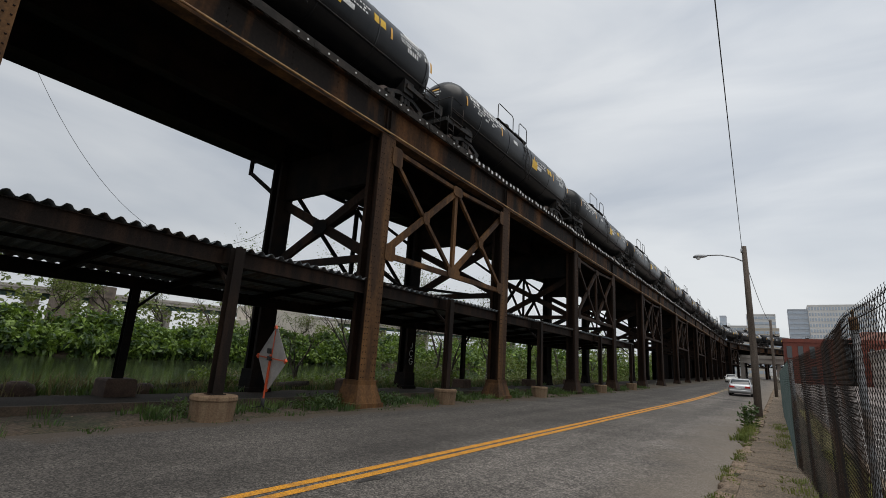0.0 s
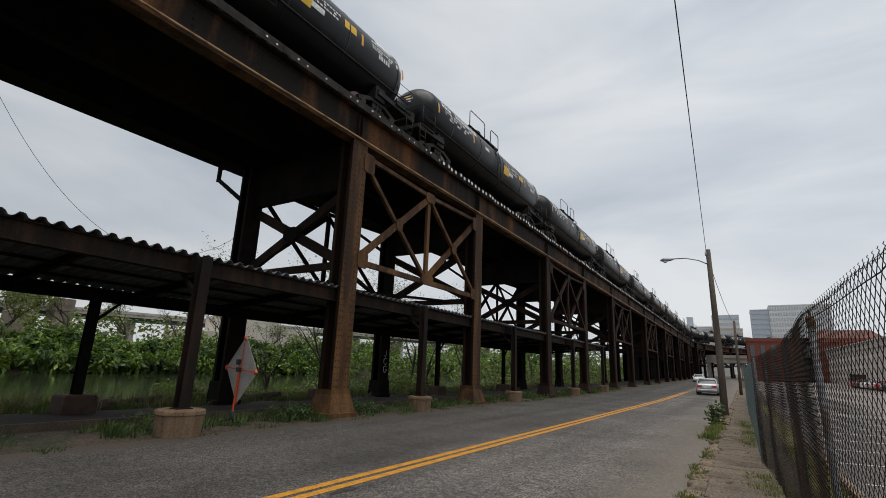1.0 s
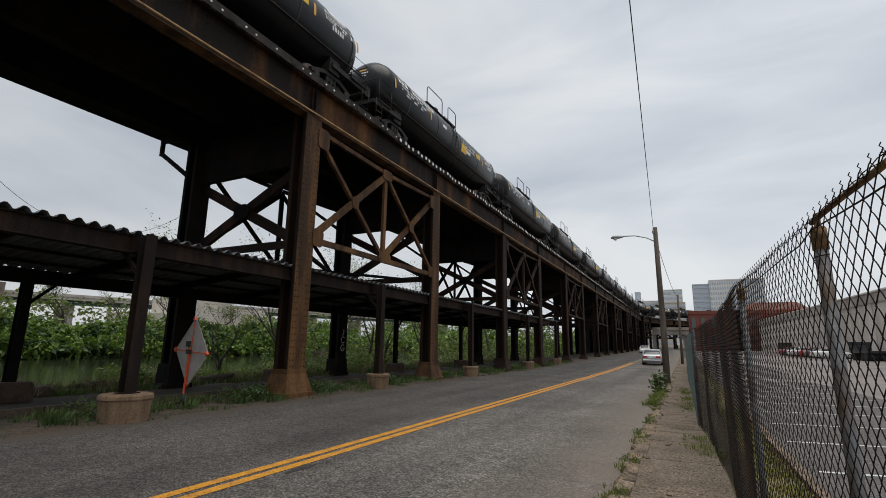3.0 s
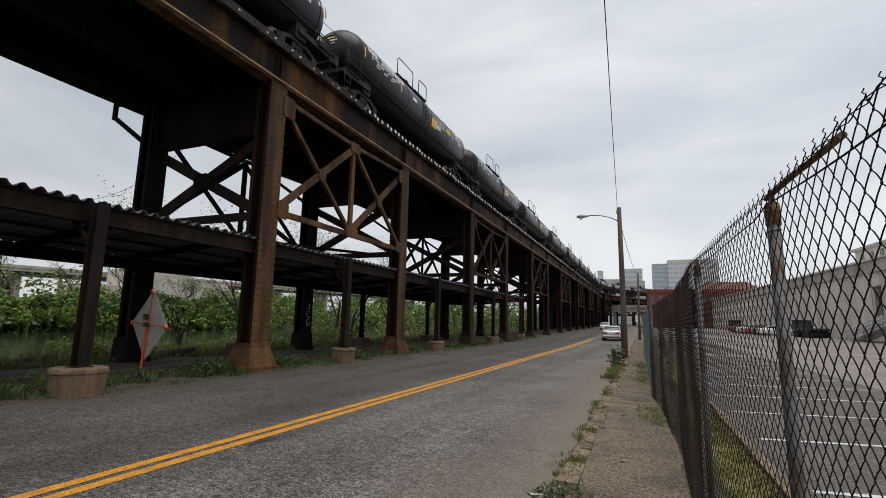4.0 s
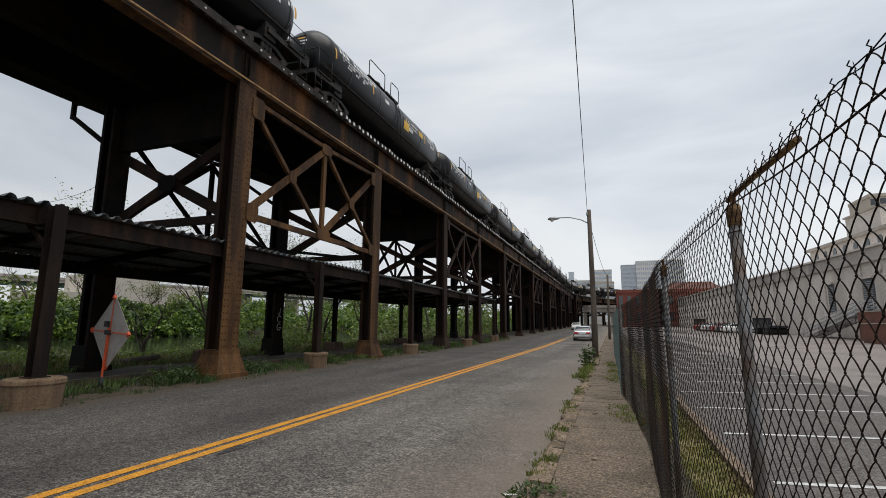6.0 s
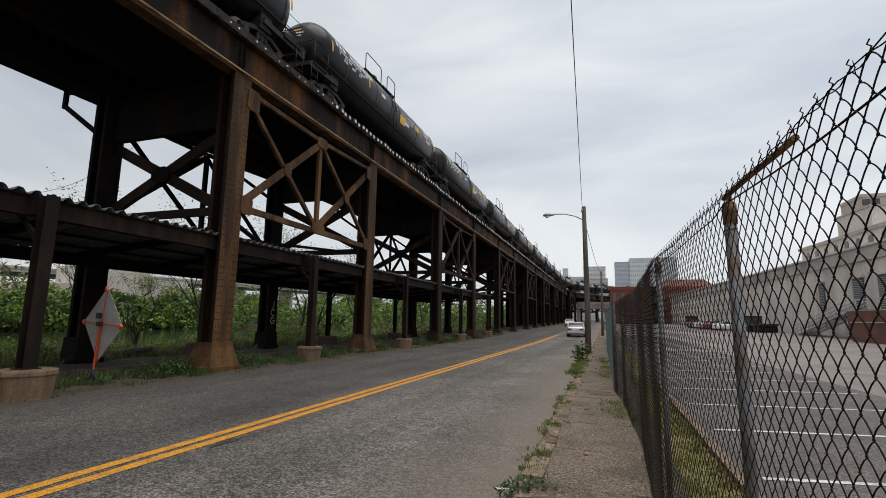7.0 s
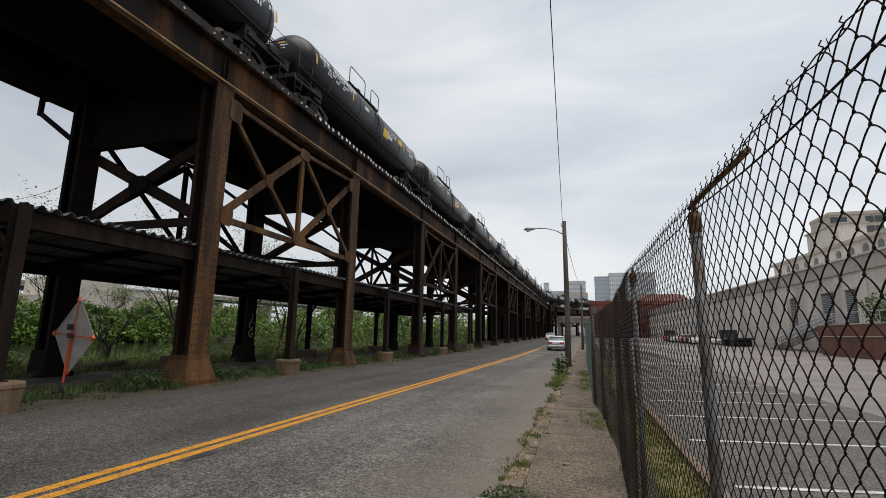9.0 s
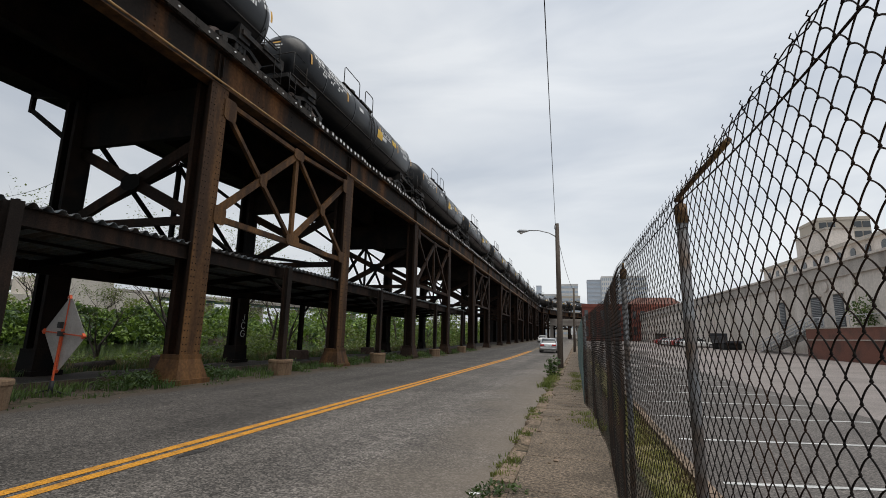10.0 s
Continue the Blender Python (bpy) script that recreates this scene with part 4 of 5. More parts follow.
    part("stencil_lettering", dd, M_stencil, tank)["kind"] = "stuff"
    decal("placard", 0.95, 1.7, -14, 6, M_placard)
    decal("placard", 3.3, 3.95, 2, 16, M_placard)
    for y0, y1, a0, a1 in ((5.2, 6.3, 27, 37), (1.7, 2.3, -9, -1), (6.45, 6.7, 8, 16), (-1.6, -1.1, 4, 12)):
        decal("label_panel", y0, y1, a0, a1, M_stencil)
    for k in (-1, 1):
        for x0, x1, z0, z1, m in ((-0.12, 0.3, 0.72, 0.8, M_amber), (0.02, 0.4, 0.55, 0.63, M_stencil), (0.1, 0.36, 0.4, 0.45, M_stencil)):
            v = []
            for xx, zz in ((x0, z0), (x1, z0), (x1, z1), (x0, z1)):
                rr = math.hypot(xx, zz)
                yy = np.interp(rr, [0, 0.45, 0.9, 1.22, 1.42], [L + 0.42, L + 0.4, L + 0.3, L + 0.12, L - 0.12]) + 0.015
                v.append((xx, k * yy, ZC + zz))
            part("end_marking", Build().add(v, [(0, 1, 2, 3)]), m, tank)
        part("brake_box", Build().box(0.35, 0.75, k * 7.7 - 0.2, k * 7.7 + 0.15, 1.5, 2.0), M_under, t, bevel=0.03)
    # trucks
    for k in (-1, 1):
        tr = new("truck")
        tr.parent = t
        tr.location = (0, k * 5.9, 0)
        fr = Build()
        for sx in (-1, 1):
            x = sx * 1.02
            fr.bar((x, -1.15, 0.55), (x, -0.45, 0.82), 0.16, 0.16)
            fr.bar((x, 1.15, 0.55), (x, 0.45, 0.82), 0.16, 0.16)
            fr.bar((x, -0.45, 0.82), (x, 0.45, 0.82), 0.16, 0.14)
            fr.bar((x, -1.0, 0.48), (x, -0.4, 0.25), 0.14, 0.12)
            fr.bar((x, 1.0, 0.48), (x, 0.4, 0.25), 0.14, 0.12)
            fr.bar((x, -0.45, 0.24), (x, 0.45, 0.24), 0.16, 0.12)
            for y in (-0.22, 0.0, 0.22):
                fr.tube([(x, y, 0.3), (x, y, 0.75)], 0.07, 8)
            for y in (-0.9, 0.9):
                fr.tube([(sx * 0.9, y, 0.46), (sx * 1.16, y, 0.46)], 0.13, 10)
        fr.box(-1.05, 1.05, -0.18, 0.18, 0.55, 0.8)
        part("side_frame", fr, M_under, tr)
        for y in (-0.9, 0.9):
            wh = Build()
            wh.tube([(-0.75, y, 0.46), (0.75, y, 0.46)], 0.08, 10)
            for sx in (-1, 1):
                wh.tube([(sx * 0.66, y, 0.46), (sx * 0.69, y, 0.46), (sx * 0.69, y, 0.46), (sx * 0.8, y, 0.46)], [0.49, 0.49, 0.46, 0.45], 24)
            part("wheelset", wh, M_rail, tr)
    return t


GAP0, PITCH = -0.95, 16.5      # where one pair of cars meets, and the length of a car
car = tank_car(along(GAP0 + PITCH * 0.5, -12.9, 11.3))
for k in list(range(-3, 0)) + list(range(1, 15)):
    copy_thing(car, along(GAP0 + PITCH * (k + 0.5), -12.9, 11.3))


# ---- fence ----
def fence_xy(y):
    """The fence leans and wanders a little."""
    pts = [(-12, 0.45), (0.7, 0.39), (1.65, 0.37), (3.55, 0.30), (6.8, 0.36), (10.0, 0.24), (11.7, 0.1), (18, 0.06), (29, -0.05), (60, -0.1)]
    for (a, xa), (c, xc) in zip(pts, pts[1:]):
        if a <= y <= c:
            return xa + (xc - xa) * (y - a) / (c - a)
    return 0.3


def top_z(y):
    return 2.084 + 0.02 * noise.noise(Vector((y * 0.9, 5, 0))) + rise(y)


def chain_link(y0, y1, wire, cell, name, material, parent, sides=3):
    """Chain link: zigzag wires that hook round one another."""
    s = Build()
    half, hz, depth = cell / 2, cell * 0.54, cell * 0.055
    n = int((y1 - y0) / half)
    for i in range(n):
        ya = y0 + i * half
        pts = []
        zz = 0.1 + rise(ya) + (hz if i % 2 else 0.0)
        ztop = top_z(ya)
        j = 0
        while zz < ztop:
            yy = ya + (half * 1.1 if j % 2 else -half * 0.1)
            bulge = 0.018 * noise.noise(Vector((yy * 0.8, zz * 1.3, 1)))
            xx = fence_xy(max(-11.9, yy)) + bulge
            yy += 0.005 * noise.noise(Vector((yy * 3, zz * 3, 8)))
            d = depth if j % 2 else -depth
            if ya < 5.0:
                side = 1 if j % 2 else -1
                steps = 6 if 0.3 < ya < 3.0 else 3
                for k in range(steps):
                    u = k / steps
                    e = 2 * u * (1 - u)
                    pts.append((xx + d * 0.5 * math.sin(math.pi * u), yy - side * half * 1.2 * (e * 0.24 + u * u), zz + hz * (e * 0.74 + u * u)))
            else:
                pts.append((xx - d, yy, zz - hz * 0.1))
                pts.append((xx + d, yy, zz + hz * 0.1))
            zz += hz
            j += 1
        if ya < 5.0:
            pts = pts[:1 - steps]
        x, y, z = pts[-1]
        if i % 2:
            pts += [(x + 0.002, y - half * 0.06, z + 0.007), (x - 0.002, y + half * 0.08, z + 0.013), (x, y - half * 0.1, z + 0.019)]
        s.tube(pts, wire, sides, False)
    o = part(name, s, material, parent)
    return o


fence = thing("chain_link_fence", "tall rusty galvanised chain link fence beside the pavement", "fence")
chain_link(-1.5, 11.7, 0.00145, 0.062, "mesh", M_zinc, fence, 4)
for y, rusty in ((-1.2, 0), (1.85, 1), (3.6, 1), (6.8, 0), (10.0, 0)):
    x = fence_xy(y) + 0.034
    z1 = top_z(y) + 0.03
    p = part("post", Build().tube([(x, y + 0.02, -0.2), (x + 0.006, y + 0.01, 1.0), (x, y, z1 - 0.07)], 0.0195, 16), M_post, fence)
    cap = Build().tube([(x, y, z1 - 0.12), (x, y, z1 - 0.055), (x, y, z1 - 0.045)], [0.0225, 0.0225, 0.018], 16)
    if rusty:
        # a broken eye on top, through which the rail once ran
        cap.tube([(x, y + 0.02 * math.cos(a), z1 - 0.025 + 0.02 * math.sin(a)) for a in [2 * math.pi * i / 12 for i in range(13)]], 0.006, 6, False)
    part("cap", cap, M_rustpost if rusty else M_post, p)
    part("tie_wire", Build().tube([(x + 0.022 * math.cos(a) - 0.002, y + 0.022 * math.sin(a), z1 - 0.16 + 0.004 * a) for a in [2 * math.pi * i / 10 for i in range(11)]], 0.002, 4), M_zinc, p)
# the last length of a rusted top rail, broken off
part("top_rail", Build().tube([(fence_xy(y) + 0.012, y, top_z(y) - 0.006 - 0.02 * (1.75 - y) + 0.003 * math.sin(9 * y)) for y in span(1.22, 1.82, 0.06)], 0.0085, 10), M_rustpost, fence)
part("tension_wire", Build().tube([(fence_xy(y) + 0.004, y, top_z(y) - 0.055 - (0.03 * math.sin(2.2 * y) if y < 1.8 else 0)) for y in span(-1.5, 11.7, 0.15)], 0.0024, 5), M_zinc, fence)
for k in (0, 1):
    part("barbed_strand", Build().tube([(fence_xy(y) + 0.005 * math.cos(40 * y + 3.14 * k), y, top_z(y) - 0.012 + 0.012 * noise.noise(Vector((y * 2, 3, 0))) + 0.005 * math.sin(40 * y + 3.14 * k)) for y in span(-1.5, 6.0, 0.03)], 0.0013, 4), M_zinc, fence)
sp = Build()
for y in span(-1.4, 6.0, 0.13):
    z = top_z(y) - 0.012 + 0.012 * noise.noise(Vector((y * 2, 3, 0)))
    for a in (0.5, 2.2, 3.9, 5.4):
        sp.tube([(fence_xy(y), y + rnd.uniform(-0.006, 0.006), z), (fence_xy(y) + 0.008 * math.cos(a), y + 0.012 * math.cos(a), z + 0.014 * math.sin(a))], [0.0012, 0.0005], 3)
part("barb_wire", sp, M_zinc, fence)["kind"] = "stuff"
fence2 = thing("chain_link_fence", "green coated chain link fence further along the pavement", "fence")
chain_link(11.7, 46.0, 0.0036, 0.085, "mesh", M_greenwire, fence2)
for y in span(11.8, 45.8, 3.1):
    x = fence_xy(y) + 0.05
    part("post", Build().tube([(x, y, -0.2), (x, y, top_z(y) + 0.02)], 0.034, 10), M_post, fence2)

# ---- wooden pole with street lamp, and cables ----
pole = thing("utility_pole", "weathered wooden utility pole with a street lamp arm", "utility pole")
PX, PY = -0.95, 25.7
part("shaft", Build().tube([(PX, PY, -0.3), (PX + 0.02, PY, 2.5), (PX, PY, 5.2), (PX - 0.02, PY, 7.72)], [0.16, 0.145, 0.125, 0.105], 14), M_wood, pole)
arm = [(PX, PY, 6.95), (PX - 0.45, PY, 7.22), (PX - 1.0, PY, 7.38), (PX - 1.6, PY, 7.4)]
part("lamp_arm", Build().tube(arm, 0.03, 8), M_lampgrey, pole)
hd = Build()
hd.loft([[(PX - 1.55 - u, PY + wd * math.cos(a), 7.38 + hh * math.sin(a) - 0.02 * (u > 0.5)) for a in [2 * math.pi * i / 12 for i in range(12)]] for u, wd, hh in ((0, 0.04, 0.04), (0.1, 0.08, 0.07), (0.3, 0.15, 0.1), (0.5, 0.15, 0.09), (0.62, 0.06, 0.04))])
lamp = part("lamp_head", hd, M_lampgrey, pole, "cobra-head street lamp")
part("lens", Build().tube([(PX - 1.95, PY, 7.3), (PX - 1.95, PY, 7.22)], [0.12, 0.06], 12), M_stencil, lamp)
part("insulator", Build().tube([(PX - 0.12, PY - 0.1, 7.4), (PX - 0.12, PY - 0.1, 7.6)], 0.04, 8), M_lampgrey, pole)
pole2 = thing("utility_pole", "thin dark wooden pole further up the street", "utility pole")
part("shaft", Build().tube([(-0.45, 52, 0), (-0.42, 52, 3.5), (-0.38, 52, 6.9)], [0.14, 0.12, 0.1], 10), M_wood, pole2)


def cable(a, e, sag, r, label):
    a, e = Vector(a), Vector(e)
    pts = []
    for i in range(25):
        u = i / 24
        p = a.lerp(e, u)
        p.z -= sag * 4 * u * (1 - u)
        pts.append(p)
    return tagged(part("cable", Build().tube(pts, r, 5), M_cable), label, "cable")


cable((PX - 0.1, PY, 7.6), (0.3, -14, 10.3), 0.45, 0.012, "black overhead cable tied to the wooden pole")
cable((PX, PY, 7.0), (-0.4, 52, 6.7), 0.5, 0.014, "slack cable between two wooden poles")
tagged(part("cable", Build().tube([(-20.0, y, 5.72 + 0.127 * (y - 9.6) ** 2) for y in span(3.2, 16.0, 0.4)], 0.008, 5), M_cable), "slack black cable looped below the viaduct deck", "cable")


# ---- diamond sign seen from behind ----
sign = thing("roll_up_sign", "diamond fabric road sign with pale back and orange ribs", "road sign", at=pose(-11.6, 8.3, 0, 0, 3, -10))
H = 0.88
ZS = 1.42
b = Build()
fr = [(0, H), (-0.06, H - 0.05), (-H + 0.05, 0.06), (-H, 0), (-H + 0.05, -0.06), (-0.06, -H + 0.05), (0, -H), (0.06, -H + 0.05), (H - 0.05, -0.06), (H, 0), (H - 0.05, 0.06), (0.06, H - 0.05)]
b.loft([[(x, e, ZS + z) for x, z in fr] for e in (0.0, 0.006)], True, False)
part("panel", b, M_signback, sign, "pale grey fabric back")
part("rib", Build().bar((0, -0.02, ZS - H + 0.02), (0, -0.02, ZS + H - 0.02), 0.03, 0.012, (0, 1, 0)), M_orange, sign)
part("rib", Build().bar((-H + 0.02, -0.035, ZS), (H - 0.02, -0.035, ZS), 0.012, 0.03), M_orange, sign)
for dx, dz in ((0, 1), (0, -1), (-1, 0), (1, 0)):
    c = Build()
    k = 0.065
    if dz:
        pts = [(0, dz * (H + 0.02)), (-k, dz * (H - k)), (k, dz * (H - k))]
    else:
        pts = [(dx * (H + 0.02), 0), (dx * (H - k), k), (dx * (H - k), -k)]
    c.loft([[(x, e, ZS + z) for x, z in pts] for e in (-0.05, 0.012)], True, False)
    part("corner_pocket", c, M_orange, sign)
part("mast", Build().bar((0.0, -0.06, 0.34), (0.0, -0.06, ZS + 0.1), 0.036, 0.036), M_orange, sign)
part("bracket", Build().box(-0.1, 0.05, -0.1, -0.02, ZS - 0.06, ZS + 0.05).box(-0.16, -0.04, -0.1, -0.03, ZS + 0.12, ZS + 0.26), M_black, sign)
part("spring_base", Build().tube([(0, -0.06, 0.05), (0, -0.06, 0.36)], 0.05, 10), M_black, sign)
for a in (35, 145, 215, 325):
    part("leg", Build().bar((0, -0.06, 0.16), (0.36 * math.cos(math.radians(a)), -0.06 + 0.36 * math.sin(math.radians(a)), 0.05), 0.035, 0.035), M_black, sign)

# ---- graffiti strokes on a far column ----
s = Build()
gx0, gy0 = XB + 0.64, Y0 + T
for turn, zz in ((None, 2.28), ((0.7, 5.5), 1.88), ((0.7, 6.3), 1.46)):
    if turn is None:
        pts = [(gx0, gy0 + 0.04, zz + 0.18), (gx0, gy0 + 0.03, zz - 0.1), (gx0, gy0 - 0.05, zz - 0.16), (gx0, gy0 - 0.12, zz - 0.1)]
    else:
        pts = [(gx0, gy0 + 0.15 * math.cos(a), zz + 0.17 * math.sin(a)) for a in [turn[0] + (turn[1] - turn[0]) * i / 10 for i in range(11)]]
        if turn[1] > 6:
            pts += [(gx0, gy0 + 0.13, zz - 0.02), (gx0, gy0 + 0.01, zz - 0.02)]
    s.tube(pts, 0.017, 4)
tagged(part("graffiti", s, M_stencil), "white sprayed scrawl on a dark steel column", "graffiti")


# ---- plants ----
nrng = np.random.default_rng(11)


def leaf_mesh(name, pts, size, material, droop=0.3, parent=None, narrow=0.5):
    """A cloud of pointed leaves, one at each of pts."""
    pts = np.asarray(pts, float)
    n = len(pts)
    a = nrng.uniform(0, 2 * np.pi, n)
    tilt = nrng.normal(-droop, 0.5, n)
    u = np.stack([np.cos(a) * np.cos(tilt), np.sin(a) * np.cos(tilt), np.sin(tilt)], 1)
    w = np.cross(u, np.array([0.0, 0.0, 1.0]) + nrng.normal(0, 0.5, (n, 3)))
    w /= np.linalg.norm(w, axis=1)[:, None] + 1e-6
    ln = size * nrng.uniform(0.6, 1.4, n)[:, None]
    wd = ln * narrow
    v = np.stack([pts, pts + u * ln * 0.45 + w * wd * 0.5, pts + u * ln, pts + u * ln * 0.45 - w * wd * 0.5], 1).reshape(-1, 3)
    me = bpy.data.meshes.new(name)
    me.vertices.add(4 * n)
    me.vertices.foreach_set("co", v.ravel())
    me.loops.add(4 * n)
    me.loops.foreach_set("vertex_index", np.arange(4 * n))
    me.polygons.add(n)
    me.polygons.foreach_set("loop_start", np.arange(0, 4 * n, 4))
    me.materials.append(material)
    me.update(calc_edges=True)
    me.validate()
    ob = new(name, me)
    if parent:
        ob.parent = parent
    return ob


def clump(c, r, n, flat=0.75):
    d = nrng.normal(0, 1, (n, 3))
    d /= np.linalg.norm(d, axis=1)[:, None]
    rr = r * nrng.uniform(0.55, 1.0, n) ** 0.6
    p = np.asarray(c) + d * rr[:, None] * np.array([1, 1, flat])
    return p


def hedge(x0, x1, y0, y1, h, count, per, r, base=0.0, lump=0.5, gap=None):
    """Points of a rough bank of bushes with an uneven top."""
    out = []
    for i in range(count):
        x, y = rnd.uniform(x0, x1), rnd.uniform(y0, y1)
        if gap and gap[0] < -y / x < gap[1]:
            continue
        top = h * (0.55 + 0.45 * (x1 - x) / (x1 - x0)) * (0.8 + lump * noise.noise(Vector((x * 0.15, y * 0.13, 2))))
        z = ground_z(x, y) + base + rnd.random() ** 0.7 * max(0.3, top)
        out.append(clump((x, y, z), r * rnd.uniform(0.6, 1.3), per))
    return np.concatenate(out)


def bush(name, label, pts, size, material, **k):
    return tagged(leaf_mesh(name, pts, size, material, **k), label, "bushes", kind="stuff")


# far bank of the canal
bush("bank_bushes", "dense dark green broad-leaved bushes hanging over the far bank", hedge(-64, -57.5, 0, 62, 4.3, 900, 46, 1.0, 0.0, 0.5), 0.62, M_leaf, droop=0.7)
bush("bank_bushes", "dense green bushes along the far bank", hedge(-66, -57.5, 60, 210, 5.5, 650, 34, 1.5), 0.8, M_leaf, droop=0.5)
bush("bank_thicket", "lighter green spring thicket behind the bank", hedge(-86, -66, -10, 200, 7.0, 420, 36, 1.6, 0.8, 0.9, (0.62, 0.86)), 0.7, M_leaf2, droop=0.3)
# near bank, under and beyond the canopy
bush("bank_bushes", "green shrubs on the canal bank behind the viaduct", hedge(-25, -20.0, 17.5, 34, 2.6, 230, 60, 0.6, -0.2, 1.7), 0.2, M_shrub, droop=0.3)
bush("bank_bushes", "green shrubs on the canal bank further along", hedge(-27, -20.0, 34, 120, 3.6, 430, 46, 0.9, -0.2, 1.7), 0.3, M_leaf2, droop=0.3)
bush("bank_bushes", "leafy low shrub beside a dark column", hedge(-21.5, -19.4, 13.3, 18.5, 1.5, 50, 80, 0.4, -0.2), 0.16, M_shrub, droop=0.2)


bush("bank_woods", "tall green woods behind the viaduct further up the canal", hedge(-42, -23, 62, 230, 9.5, 420, 44, 1.9, -0.2, 0.8), 0.75, M_leaf, droop=0.3)
bush("bank_woods", "pale spring woods behind the viaduct", hedge(-50, -24, 100, 260, 13, 260, 40, 2.2, 0.0, 0.8), 0.9, M_leaf2, droop=0.3)


bush("bank_bushes", "fresh light green shrubs at the canal edge", hedge(-20.6, -18.8, 10.8, 14.0, 1.7, 46, 60, 0.36, -0.3, 0.6), 0.15, M_shrub, droop=0.5)
bush("bank_bushes", "brown twiggy brush between the green shrubs", hedge(-23.5, -20.6, 13.0, 19.0, 2.9, 60, 70, 0.6, -0.2, 1.0), 0.22, M_reed, droop=0.4, narrow=0.12)


def tree(x, y, h, leafy, label, material=M_leaf2, lean=0.0, r0=0.16):
    t = thing("tree", label, "tree", "canal bank trees", at=pose(x, y, ground_z(x, y) - 0.1))
    b = Build()
    tips = []

    def grow(p, d, ln, r, depth):
        q = p
        pts, rs = [p], [r]
        for i in range(3):
            d = (d + Vector((rnd.gauss(0, 0.14), rnd.gauss(0, 0.14), rnd.gauss(0.05, 0.07)))).normalized()
            q = q + d * ln / 3
            pts.append(q)
            rs.append(r * (1 - 0.13 * (i + 1)))
        b.tube(pts, rs, 6 if depth < 2 else 4, False)
        if depth >= 4:
            tips.append(q)
            return
        for k in range(3 if depth < 3 else 2):
            a = rnd.uniform(0, 2 * math.pi)
            side = Vector((math.cos(a), math.sin(a), rnd.uniform(0.1, 0.7))).normalized()
            dd = (d * 0.75 + side * rnd.uniform(0.5, 0.9)).normalized()
            grow(pts[2 if k else 3], dd, ln * rnd.uniform(0.6, 0.82), rs[-1] * 0.7, depth + 1)
        tips.append(q)

    grow(Vector((0, 0, 0)), Vector((lean, rnd.uniform(-0.1, 0.1), 1)).normalized(), h * 0.36, r0, 0)
    part("trunk", b, M_bark, t)
    if leafy:
        pts = np.concatenate([clump(p, 0.75, int(leafy * 1.6), 1.0) for p in tips])
        leaf_mesh("crown", pts, 0.15 if x > -40 else 0.3, material, 0.2, t)
    return t


for x, y, h, lf, lean in ((-66, 18, 9, 10, 0), (-68, 13, 11, 12, 0), (-70, 26, 12, 7, 0.1), (-67, 38, 10, 0, 0), (-69, 45, 11, 0, 0.1), (-66, 52, 8, 6, 0), (-72, 33, 10, 4, 0)):
    tree(x, y, h, lf, "slim spring tree with sparse fresh leaves on the far bank" if lf else "bare slender tree on the far bank", r0=0.22)
for x, y, h, lf, lean in ((-23.5, 18.5, 6, 0, 0.25), (-20.8, 21.0, 7, 0, 0.1), (-21.5, 26.5, 8, 3, 0.2), (-21.0, 31.5, 7.5, 0, 0), (-22.0, 15.2, 5, 0, -0.1), (-21.5, 38.5, 8, 4, 0.1), (-24, 29, 13, 14, 0), (-25, 24.5, 12, 14, 0.1), (-26, 36, 13, 12, 0), (-24, 42, 12, 7, 0), (-27, 49, 11, 6, 0.1), (-25, 57, 10, 7, 0), (-26, 66, 11, 6, 0), (-24, 75, 11, 6, 0), (-28, 21, 12.5, 14, -0.1), (-27, 88, 12, 7, 0), (-26, 104, 12, 7, 0)):
    tree(x, y, h, lf, "thin many-branched tree with pale new leaves on the canal bank" if lf else "bare crooked small tree on the canal bank", r0=0.13)


def blades(name, label, spots, hgt, per, material, spread=0.25, width=0.018):
    """Tufts of bent grass blades."""
    v, f = [], []
    for x, y, z, k in spots:
        for i in range(per):
            a, rr = rnd.uniform(0, 2 * math.pi), spread * rnd.random() ** 0.5
            p = Vector((x + rr * math.cos(a), y + rr * math.sin(a), z - 0.02))
            h = hgt * k * rnd.uniform(0.4, 1.15)
            out = Vector((math.cos(a), math.sin(a), 0)) * h * rnd.uniform(0.1, 0.6)
            s = Vector((-math.sin(a + 0.8), math.cos(a + 0.8), 0)) * width * rnd.uniform(0.6, 1.3)
            m, e = p + out * 0.35 + Vector((0, 0, h * 0.65)), p + out + Vector((0, 0, h))
            o = len(v)
            v += [p - s, p + s, m + s * 0.8, m - s * 0.8, e]
            f += [(o, o + 1, o + 2, o + 3), (o + 3, o + 2, o + 4)]
    b = Build().add(v, f)
    return tagged(part(name, b, material), label, "grass", kind="stuff")


verge = []
for i in range(900):
    y = -8 + 60 * rnd.random() ** 1.0
    x = -11.6 + rnd.gauss(0, 0.6)
    x = min(-10.42 + 0.12 * noise.noise(Vector((y, 2, 0))), max(-13.2, x))
    dens = 0.5 + 0.5 * noise.noise(Vector((y * 0.55, 4, 0)))
    if y < 5.2 and rnd.random() < 0.65:
        continue
    if rnd.random() < dens + 0.15:
        verge.append((x, y, max(0.0, ground_z(x, y) + 0.02), rnd.uniform(0.4, 1.1) * (0.55 if x > -10.7 else 1.0)))
blades("verge_grass", "ragged green grass and weeds between the pedestals", verge, 0.27, 26, M_weed, 0.28, 0.013)
